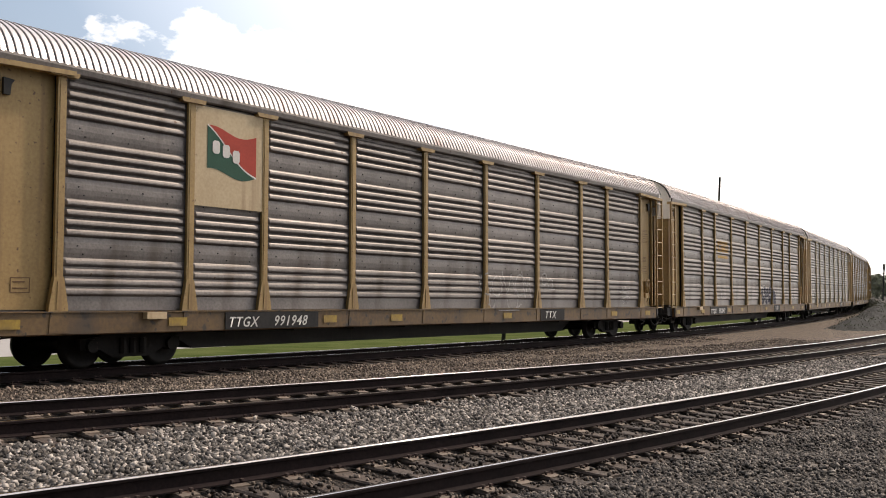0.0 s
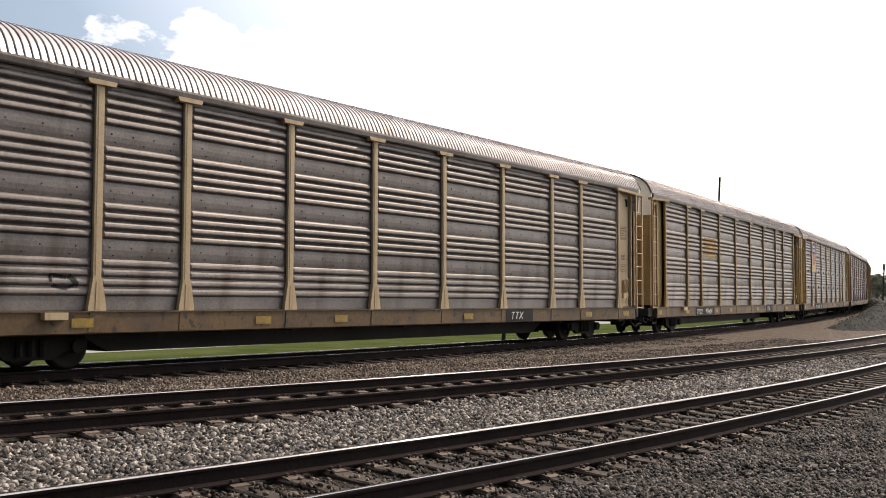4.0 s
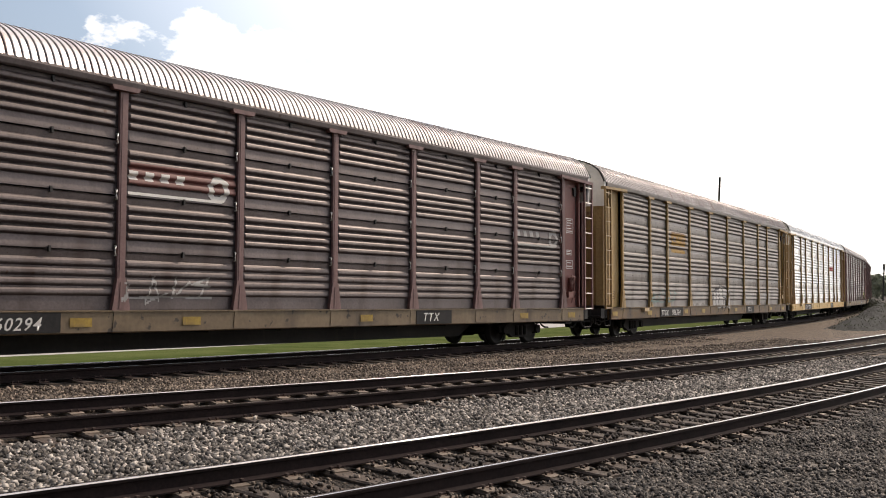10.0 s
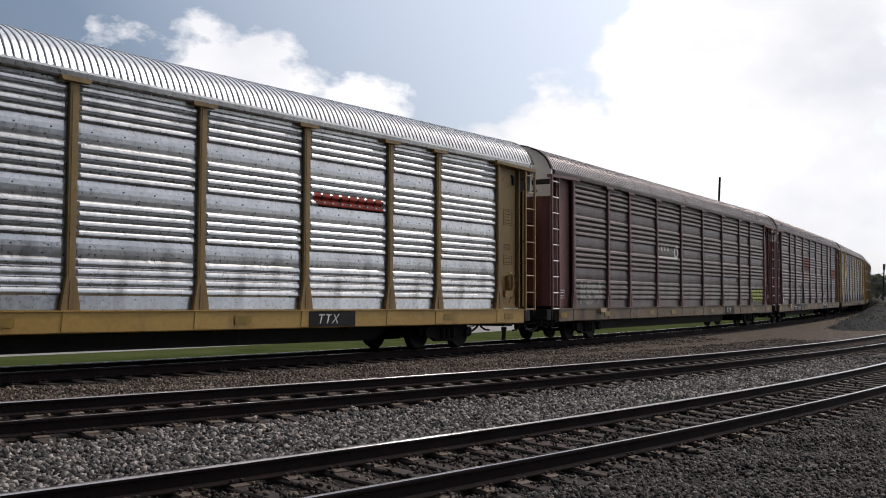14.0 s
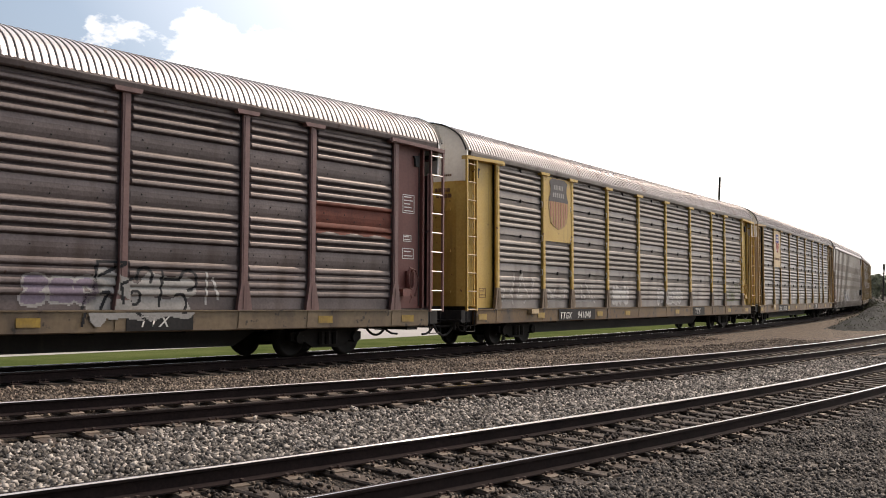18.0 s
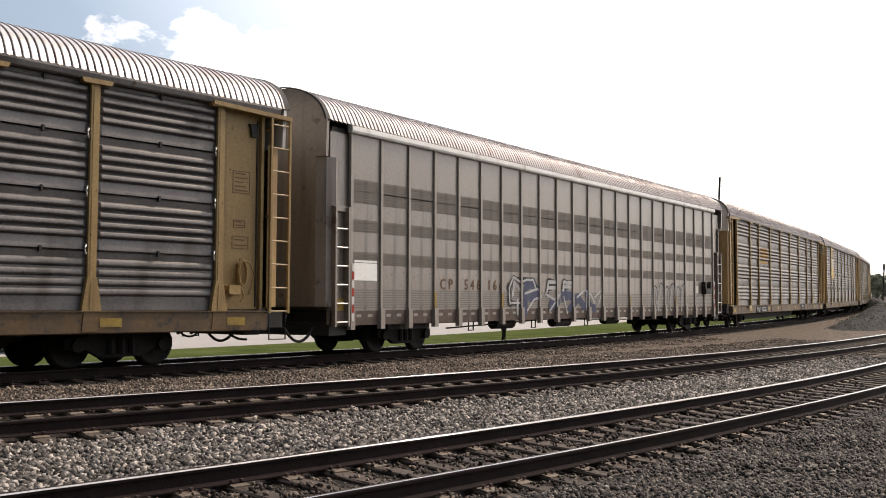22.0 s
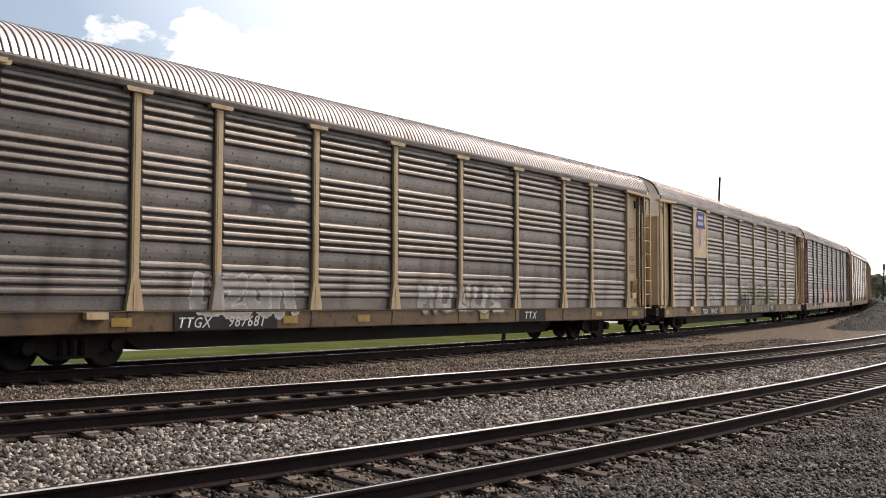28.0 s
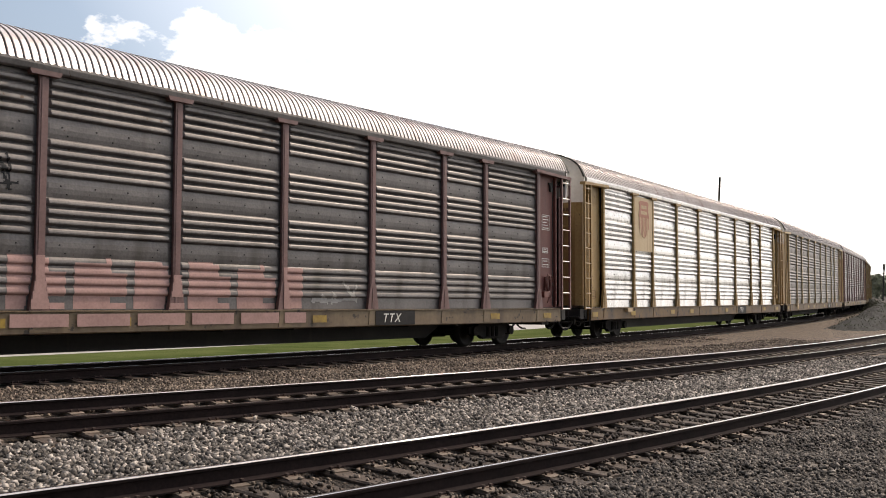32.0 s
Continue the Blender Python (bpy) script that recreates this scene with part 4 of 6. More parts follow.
    if short:
        p = part("mark_panel", shared("mark_panel", PLATE, lambda: plate_panel_shape(1.5)), car, pose(4.5, -1.515, 0.49))
        part("lettering", lettering("TTX", 0.30, WHITE, 1.3, 0.003, 0.28), p, pose(0.25, -0.012, 0.07), "white painted letters")
    return car


# ---- paint on the cars ----
def strokes_field(x, z, strokes):
    """Least distance from points to a set of polylines."""
    best = np.full(x.shape, 9.0)
    for line in strokes:
        for (ax, az), (bx, bz) in zip(line, line[1:]):
            dx, dz = bx - ax, bz - az
            t = np.clip(((x - ax) * dx + (z - az) * dz) / max(dx * dx + dz * dz, 1e-9), 0, 1)
            best = np.minimum(best, np.hypot(x - ax - t * dx, z - az - t * dz))
    return best


def painted(car, kind, name, label, x0, x1, z0, z1, layers, step=0.028, lift=0.005):
    """Paint that follows the ribs of a side: layers are a material and a function of x and z that says where it lies."""
    prof = rib_profile(kind)
    pz, py = np.array([p[1] for p in prof]) + SIDE_Z0, np.array([p[0] for p in prof])
    xs = np.arange(x0, x1, step)
    zs = np.unique(np.round(np.concatenate([np.arange(z0, z1, step), pz[(pz > z0) & (pz < z1)]]), 4))
    cx, cz = np.meshgrid((xs[:-1] + xs[1:]) / 2, (zs[:-1] + zs[1:]) / 2, indexing="ij")
    out = -1.385 - np.interp(zs, pz, py)
    below = zs < SIDE_Z0 - 0.02
    out[below] = -1.522
    taken, on_post = np.zeros(cx.shape, bool), np.zeros(cx.shape, bool)
    for post in POSTS:
        half, d = np.interp(cz, [0.9, 1.46, 1.5], [0.19, 0.092, 0.085]), np.abs(cx - post)
        on_post |= (d < half - 0.01) & (cz > SIDE_Z0 - 0.02)
        taken |= (d >= half - 0.01) & (d < half + 0.03) & (cz > SIDE_Z0 - 0.02)
    taken |= (cz > SIDE_Z0 - 0.06) & (cz < SIDE_Z0 + 0.01)
    for mat, where in layers:
        on = where(cx, cz) & ~taken
        taken |= on
        if not on.any():
            continue
        s = Shape()
        for i, j in zip(*np.nonzero(on)):
            k = len(s.v)
            a, b = (out[j] - lift, out[j + 1] - lift) if not on_post[i, j] else (-1.497, -1.497) if zs[j] < 1.46 else (-1.478, -1.478)
            s.v += [(xs[i], a, zs[j]), (xs[i + 1], a, zs[j]), (xs[i + 1], b, zs[j + 1]), (xs[i], b, zs[j + 1])]
            s.f.append((k, k + 1, k + 2, k + 3))
        me = bpy.data.meshes.new(name)
        me.from_pydata(s.v, [], s.f)
        me.materials.append(mat)
        tagged(part(name, me, car), label, kind="stuff")


def bubble_strokes(r, x0, x1, z0, z1, count):
    """Made-up letter-like loops, one beside the other."""
    w, h, out = (x1 - x0) / count, z1 - z0, []
    forms = (((0.1, 0.0), (0.15, 0.9), (0.5, 1.0), (0.85, 0.85), (0.9, 0.0)), ((0.1, 1.0), (0.12, 0.2), (0.5, 0.0), (0.85, 0.15), (0.9, 1.0)),
             ((0.1, 0.95), (0.9, 1.0), (0.15, 0.05), (0.95, 0.0)), ((0.5, 0.0), (0.1, 0.3), (0.15, 0.8), (0.5, 1.0), (0.85, 0.75), (0.85, 0.25), (0.5, 0.0)),
             ((0.15, 0.0), (0.1, 1.0), (0.5, 0.45), (0.9, 1.0), (0.88, 0.0)), ((0.9, 0.95), (0.2, 0.95), (0.15, 0.55), (0.8, 0.5), (0.85, 0.05), (0.1, 0.0)))
    for k in range(count):
        lean = r.uniform(-0.08, 0.12)
        form = forms[r.randrange(6)]
        out.append([(x0 + k * w + w * (0.12 + 0.76 * u + lean * (v - 0.5) + r.uniform(-0.04, 0.04)), z0 + h * min(1.0, max(0.0, v * 0.94 + r.uniform(-0.06, 0.09)))) for u, v in form])
    return out


def graffiti(car, kind, x0, x1, z0, z1, fills, outline, count, seed, thick=0.12, halo=None, label="spray-painted lettering on the ribbed side"):
    """Fat outlined made-up shapes; fills: one or more colours, by turns."""
    r = random.Random(seed)
    st = bubble_strokes(r, x0 + 0.2, x1 - 0.2, z0 + 0.12, z1 - 0.12, count)
    wob = [r.uniform(0, 6) for _ in range(4)]

    def dist(x, z):
        return strokes_field(x, z, st) + 0.02 * np.sin(x * 9 + wob[0]) + 0.02 * np.sin(z * 11 + x * 5 + wob[1])

    w = (x1 - x0) / count
    layers = []
    if fills:
        for q, f in enumerate(fills):
            layers.append((f, lambda x, z, q=q: (dist(x, z) < thick) & (((x - x0) / w * 1.0 + 0.6 * np.sin(z * 5 + wob[2])).astype(int) % len(fills) == q)))
    layers.append((outline, lambda x, z: (dist(x, z) < thick + 0.045) & ((dist(x, z) >= thick) | (not fills))))
    if halo:
        layers.append((halo, lambda x, z: dist(x, z) < thick + 0.13 + 0.05 * np.sin(x * 3 + wob[3])))
    painted(car, kind, "graffiti", label, x0 - 0.25, x1 + 0.25, z0 - 0.2, z1 + 0.2, layers)


def arc(cx, cz, r, a0=0, a1=180, squash=1.0):
    return [(cx + r * math.cos(radians(a0 + (a1 - a0) * i / 10)), cz + squash * r * math.sin(radians(a0 + (a1 - a0) * i / 10))) for i in range(11)]


def wobbled(strokes, r, p=0.0):
    """Where a fat, slightly uneven line along the strokes lies."""
    return lambda x, z: strokes_field(x, z, strokes) + 0.025 * np.sin(x * 7 + p) + 0.02 * np.sin(z * 13 + x * 4 + p) < r


def piece(car, kind, x0, x1, z0, z1, layers, label):
    """A large spray-painted piece: thin lines first, then the masses below them."""
    painted(car, kind, "graffiti", label, x0, x1, z0, z1, [(mat, wobbled(lines, r, 0.7 * q) if r > 0.06 else (lambda x, z, lines=lines, r=r: strokes_field(x, z, lines) < r)) for q, (mat, lines, r) in enumerate(layers)], 0.025)


def flat_piece(car, y, layers, label, step=0.022):
    """Paint on a flat side: lines first, then the masses below them."""
    pts = [p for _, lines, r in layers for line in lines for p in line]
    big = max(r for _, _, r in layers) + 0.06
    xs = np.arange(min(p[0] for p in pts) - big, max(p[0] for p in pts) + big, step)
    zs = np.arange(min(p[1] for p in pts) - big, max(p[1] for p in pts) + big, step)
    cx, cz = np.meshgrid(xs[:-1] + step / 2, zs[:-1] + step / 2, indexing="ij")
    taken = np.zeros(cx.shape, bool)
    for mat, lines, r in layers:
        on = (wobbled(lines, r)(cx, cz) if r > 0.06 else strokes_field(cx, cz, lines) < r) & ~taken
        taken |= on
        s = Shape()
        for i, j in zip(*np.nonzero(on)):
            k = len(s.v)
            s.v += [(xs[i], y, zs[j]), (xs[i + 1], y, zs[j]), (xs[i + 1], y, zs[j + 1]), (xs[i], y, zs[j + 1])]
            s.f.append((k, k + 1, k + 2, k + 3))
        if s.f:
            me = bpy.data.meshes.new("graffiti")
            me.from_pydata(s.v, [], s.f)
            me.materials.append(mat)
            tagged(part("graffiti", me, car), label, kind="stuff")


def scrawl(car, kind, x0, x1, z0, z1, mat, seed, thin=0.028, label="thin spray-painted scrawl on the ribbed side"):
    r = random.Random(seed)
    st = []
    n = max(2, int((x1 - x0) / 0.45))
    for k in range(n):
        a = x0 + (x1 - x0) * (k + 0.5) / n
        st.append([(a + r.uniform(-0.28, 0.28), r.uniform(z0, z1)) for _ in range(5)])
    st.append([(x0, z0 + 0.1), ((x0 + x1) / 2, z0 + r.uniform(0, 0.2)), (x1, z0 + 0.12)])
    painted(car, kind, "graffiti", label, x0 - 0.1, x1 + 0.1, z0 - 0.05, z1 + 0.1, [(mat, lambda x, z: strokes_field(x, z, st) < thin)], 0.03)


def block_logo(car, kind, bay, mat, shadow=None):
    """Three heavy blocks over a bar, painted across a bay."""
    a, w = POSTS[bay], BAYS[bay]
    x0, u = a + 0.2 * w, 0.185 * w

    def marks(x, z):
        on = np.zeros(x.shape, bool)
        for k in range(3):
            l = x0 + k * u * 1.12
            ring = (x > l) & (x < l + u) & (z > 3.28) & (z < 3.78)
            gap = (x > l + 0.3 * u) & (x < l + (1.0 if k == 0 else 0.72) * u) & (z > 3.43 if k != 1 else z > 3.58) & (z < (3.62 if k != 1 else 3.66))
            on |= ring & ~gap
        return on | ((x > x0 + 0.02) & (x < x0 + 3.3 * u) & (z > 3.02) & (z < 3.14))

    layers = [(mat, marks)]
    if shadow:
        layers.append((shadow, lambda x, z: marks(x + 0.06, z - 0.05) | marks(x - 0.06, z)))
    painted(car, kind, "painted_logo", "worn gold block emblem with a bar below", x0 - 0.2, x0 + 4 * u, 2.9, 3.9, layers)


def bar_logo(car, kind, bay, z0, mat, ring=True):
    """A row of small blocks, a ring and a bar."""
    a, w = POSTS[bay] + 0.15, BAYS[bay] - 0.3

    def marks(x, z):
        f = (x - a) / w
        blocks = (f > 0.0) & (f < 0.5) & (z > z0 + 0.28) & (z < z0 + 0.46) & ((f * 14).astype(int) % 2 == 0)
        d = np.hypot(x - (a + 0.84 * w), z - z0 - 0.28)
        circle = (d < 0.27) & (d > 0.14) & ((x > a + 0.74 * w) | (z > z0 + 0.3))
        bar = (f > 0.0) & (f < 0.84) & (z > z0) & (z < z0 + 0.07)
        return blocks | bar | (circle if ring else blocks)

    painted(car, kind, "painted_logo", "white painted emblem of blocks, ring and bar", a, a + w, z0 - 0.1, z0 + 0.7, [(mat, marks)], 0.028, 0.011)


def patch(car, kind, x0, x1, z0, z1, mat, name, label, seed=1, ragged=0.06):
    r = random.Random(seed)
    p = [r.uniform(0, 6) for _ in range(3)]
    painted(car, kind, name, label, x0 - 0.2, x1 + 0.2, z0 - 0.2, z1 + 0.2,
            [(mat, lambda x, z: (x > x0 + ragged * np.sin(z * 9 + p[0])) & (x < x1 + ragged * np.sin(z * 7 + p[1])) & (z > z0 + ragged * np.sin(x * 8 + p[2])) & (z < z1))])


def logo_plate(car, mat, z0=2.92):
    s = Shape()
    x0, x1 = POSTS[1] + 0.07, POSTS[2] - 0.07
    s.box(x0, x1, -1.452, -1.44, z0, 4.90, 0.03)
    for x in (x0 + 0.06, x1 - 0.06):
        for z in (z0 + 0.1, (z0 + 4.9) / 2, 4.78):
            s.box(x - 0.015, x + 0.015, -1.462, -1.45, z - 0.015, z + 0.015)
    return part("logo_plate", s.mesh("logo_plate", mat), car, None, "flat painted steel emblem plate")


def shield(plate, cx, cz, w, h, top, stripe, ground, words):
    """A shield: plain top field with two bars, upright stripes below."""
    def edge(z):
        f = (z - (cz - h / 2)) / h
        if f < 0.12:
            return 0.5 * w * (f / 0.12) ** 0.6 * 0.8
        if f < 0.62:
            return 0.5 * w * (0.8 + 0.2 * math.sin((f - 0.12) / 0.5 * math.pi * 0.6))
        if f < 0.93:
            return 0.5 * w * (0.93 - 0.10 * math.sin((f - 0.62) / 0.31 * math.pi))
        return 0.5 * w * 0.97 * (1 - 0.45 * (f - 0.93) / 0.07)

    def band(z0, z1, y, k=1.0, n=14):
        s, poly = Shape(), []
        zs = [z0 + (z1 - z0) * i / n for i in range(n + 1)]
        poly = [(cx - edge(z) * k, z) for z in zs] + [(cx + edge(z) * k, z) for z in reversed(zs)]
        s.prism(poly, y, y + 0.004)
        return s

    lo, mid, hi = cz - h / 2 + 0.004, cz + 0.04 * h, cz + h / 2
    part("shield_rim", band(lo - 0.0, hi, -1.460, 1.06).mesh("shield_rim", ground), plate)
    part("shield_field", band(mid, hi - 0.03, -1.4645).mesh("shield_field", top), plate)
    part("shield_ground", band(lo, mid, -1.4645).mesh("shield_ground", ground), plate)
    for k in range(-3, 4):
        x, half = cx + k * w * 0.135, w * 0.034
        zb = lo
        while zb < mid and edge(zb) < abs(x - cx) + half:
            zb += 0.01
        if mid - zb > 0.05:
            s = Shape()
            s.box(x - half, x + half, -1.4695, -1.4655, zb + 0.01, mid)
            part("shield_stripe", s.mesh("shield_stripe", stripe), plate)
    if words:
        for z, ww in ((mid + 0.27 * (hi - mid) * 1.9, 0.5), (mid + 0.1 * (hi - mid) * 1.9, 0.62)):
            for k in range(6):
                s = Shape()
                l = cx - ww * w / 2 + k * ww * w / 6
                s.box(l, l + ww * w / 6 * 0.72, -1.4695, -1.4655, z, z + 0.16 * (hi - mid) * 1.2)
                part("shield_bar", s.mesh("shield_bar", words), plate)


def flag(plate):
    """A waving flag: green below, red above, a white slash and three white blocks."""
    x0, x1, z0, z1 = POSTS[1] + 0.40, POSTS[2] - 0.28, 3.60, 4.46
    wave = lambda x: 0.09 * math.sin((x - x0) / (x1 - x0) * math.pi * 1.6 + 1.2)
    xs = [x0 + (x1 - x0) * i / 20 for i in range(21)]
    cut = lambda x: z1 - (z1 - z0) * (x - x0) / (x1 - x0)
    for mat, lo, hi, nm, y in ((LOGO_GREEN, lambda x: z0, cut, "green_field", -1.458), (LOGO_RED, cut, lambda x: z1, "red_field", -1.458), (LOGO_WHITE, lambda x: cut(x) - 0.018, lambda x: cut(x) + 0.018, "white_slash", -1.462)):
        s = Shape()
        s.grid([[(x, y, lo(x) + wave(x)), (x, y, hi(x) + wave(x))] for x in xs])
        part(nm, s.mesh(nm, mat), plate)
    for k in range(3):
        s = Shape()
        l = x0 + 0.13 + k * 0.27
        z = (z0 + z1) / 2 - 0.13 + wave(l)
        s.box(l, l + 0.19, -1.467, -1.463, z, z + 0.26, 0.04)
        part("white_block", s.mesh("white_block", LOGO_WHITE), plate)


# ---- the grey car with perforated sides ----
def shallow_frame():
    s = Shape()
    s.box(-13.3, 13.3, -1.36, 1.36, 0.56, 0.87)
    s.box(-13.3, 13.3, -0.3, 0.3, 0.46, 0.6)
    for x in (-1, 1):
        s.box(x * 13.1 - 0.3, x * 13.1 + 0.3, -1.34, 1.34, 0.30, 0.6)
        s.box(x * 10.1 - 0.9, x * 10.1 + 0.9, -1.2, 1.2, 0.38, 0.6)
    return s


def tank_shape():
    s = Shape()
    s.tube([(-0.55, 0, 0), (0.55, 0, 0)], 0.17, 10)
    for x in (-0.4, 0.4):
        s.box(x - 0.03, x + 0.03, -0.18, 0.18, 0, 0.3)
    return s


def hanger_shape():
    s = Shape()
    s.tube([(-0.13, 0, 0.2), (-0.13, 0, -0.16), (0.13, 0, -0.16), (0.13, 0, 0.2)], 0.022, 5)
    return s


def rod_shape():
    s = Shape()
    s.tube([(-7.8, -0.8, 0.34), (-2.0, -0.8, 0.50), (2.5, -0.8, 0.44), (7.8, -0.8, 0.36)], 0.022, 5)
    return s


def grey_car():
    car = thing("autorack_car", "dusty grey car carrier with flat perforated sides and graffiti", "freight car", "cars of the train")
    part("underframe", shared("cp_frame", BLACK, shallow_frame), car)
    part("inner_wall", shared("shell", GREY_VENT, shell_shape), car)
    part("roof", shared("roof", ROOF, roof_shape), car, None, "ribbed galvanised roof")
    n, x0, x1 = 22, -12.75, 12.45
    w = (x1 - x0) / n

    def panel():
        s = Shape()
        s.box(0.0, w - 0.07, -0.02, 0.0, 0, 4.1)
        return s

    def vent():
        s = Shape()
        s.box(0.0, w - 0.07, -0.024, -0.018, -0.02, 0.27)
        return s

    def louvre():
        s = Shape()
        s.box(0.05, w - 0.12, -0.030, -0.022, 0.0, 0.013)
        return s

    def low_vent():
        s = Shape()
        for k in range(8):
            s.box(0.04, w - 0.11, -0.026, -0.018, k * 0.058, k * 0.058 + 0.024)
        return s

    def post():
        s = Shape()
        s.box(-0.045, 0.045, -0.055, 0.02, -0.3, 4.1)
        s.box(-0.08, 0.08, -0.10, 0.02, -0.42, 0.05)
        return s

    def skirt():
        s = Shape()
        s.box(-13.4, 13.4, -1.42, -1.36, 0.52, 0.86)
        return s

    def slot():
        s = Shape()
        s.box(0, 0.18, -1.425, -1.415, 0.70, 0.77)
        return s

    def eave():
        s = Shape()
        s.prism([(-1.40, 4.93), (-1.52, 4.93), (-1.54, 4.98), (-1.54, 5.09), (-1.40, 5.12)], x0 - 0.1, x1 + 0.1, "x")
        return s

    def tread():
        s = Shape()
        s.tube([(-13.34, -1.50, 0), (-12.92, -1.50, 0)], 0.016, 5)
        return s

    def corner():
        s = Shape()
        s.box(-13.42, -12.75, -1.36, -1.28, 0.55, 4.9)
        return s

    def grab():
        s = Shape()
        s.box(-13.40, -13.34, -1.52, -1.36, 0.5, 3.2)
        s.box(-12.93, -12.87, -1.52, -1.36, 0.5, 3.2)
        s.box(-13.40, -12.87, -1.44, -1.36, 3.1, 3.22)
        return s

    for m in (Matrix(), FLIP):
        part("side_skirt", shared("skirt", SKIRT, skirt), car, m)
        part("eave_rail", shared("cp_eave", GABLE, eave), car, m)
        for i in range(n):
            p = part("side_panel", shared("cp_panel", GREY_PAINT, panel), car, m @ pose(x0 + i * w + 0.035, -1.40, 0.84))
            part("vent", shared("cp_low_vent", GREY_VENT, low_vent), p, pose(0, 0, 0.07))
            for z in (1.10, 1.85, 2.52, 2.78):
                v = part("vent", shared("cp_vent", GREY_BAND, vent), p, pose(0, 0, z))
                for k in range(4 if m == Matrix() else 0):
                    part("louvre", shared("cp_louvre", GREY_VENT, louvre), v, pose(0, 0, 0.015 + k * 0.065))
            for q in (0.2, 0.62) if m == Matrix() else ():
                part("slot", shared("cp_slot", GREY_PAINT, slot), p, pose(q, 1.40, -0.84))
        for i in range(n + 1):
            part("side_post", shared("cp_post", GREY_POST, post), car, m @ pose(x0 + i * w, -1.41, 0.84))
        part("gable", shared("gable", GREY_PAINT, gable_shape), car, m)
        part("roof_hoop", shared("hoop", BLACK, trim_shape), car, m)
        for mm in (m, m @ Matrix.Scale(-1, 4, (0, 1, 0))):
            part("end_door", shared("door", GREY_PAINT, door_shape), car, mm)
        part("coupler", shared("coupler", TRUCK, coupler_shape), car, m)
        part("air_hose", shared("hose", BLACK, hose_shape), car, m)
        for mm in (m, m @ Matrix.Scale(-1, 4, (1, 0, 0))):
            part("corner_panel", shared("cp_corner", GREY_PAINT, corner), car, mm)
            lad = part("ladder", shared("cp_grab", GREY_PAINT, grab), car, mm)
            for k in range(6):
                part("rung", shared("cp_tread", GABLE, tread), lad, pose(0, 0, 0.6 + 0.42 * k))
    for x in (-TRUCK_X, TRUCK_X):
        truck(car, x)
    for i in (3, 6, 14, 18):
        s = Shape()
        s.box(-0.05, 0.05, -0.061, -0.056, 0.02, 0.46)
        part("yellow_mark", s.mesh("yellow_mark", MARK), car, pose(x0 + i * w, -1.41, 0.84))
    for x, y in ((-4.6, -0.7), (-1.2, -0.9), (3.4, -0.6)):
        part("air_tank", shared("cp_tank", BLACK, tank_shape), car, pose(x, y, 0.42))
    part("brake_rod", shared("cp_rod", BLACK, rod_shape), car)
    for x in (-6.6, -2.9, 0.9, 5.2):
        part("rod_hanger", shared("cp_hanger", BLACK, hanger_shape), car, pose(x, -0.85, 0.42))
    for text, x in (("CP", -9.05), ("546", -7.87), ("166", -6.66)):
        part("car_number", lettering(text, 0.40, LOGO_BROWN, 1.6, 0.008), car, pose(x, -1.43, 1.38), "dark painted letters and number")
    for k in range(7):
        s = Shape()
        s.box(-0.04, 0.04, -1.515, -1.508, 0, 0.17)
        for x in (-12.76, 12.45):
            part("reflector", s.mesh("reflector", LOGO_RED if k % 2 else LOGO_WHITE), car, pose(x, 0, 0.62 + k * 0.19))
    s = Shape()
    s.box(-13.3, -12.96, -1.40, -1.362, 0.75, 1.15)
    part("yellow_mark", s.mesh("yellow_mark", MARK), car)
    s = Shape()
    s.box(-12.62, -11.75, -1.428, -1.421, 1.55, 2.02)
    part("pale_patch", s.mesh("pale_patch", GABLE), car, None, "repainted pale patch")
    s = Shape()
    s.box(11.05, 11.75, -1.62, -1.42, 1.38, 1.62, 0.03)
    box = part("brake_box", s.mesh("brake_box", BLACK), car, None, "black brake lever box")
    s = Shape()
    s.box(11.0, 11.12, -1.60, -1.44, 1.62, 1.9)
    s.box(11.68, 11.80, -1.60, -1.44, 1.62, 1.9)
    part("brake_lever", s.mesh("brake_lever", BLACK), box)
    s = Shape()
    s.box(10.22, 10.62, -1.428, -1.421, 1.42, 1.72)
    part("brake_notice", s.mesh("brake_notice", LOGO_WHITE), car)
    return car


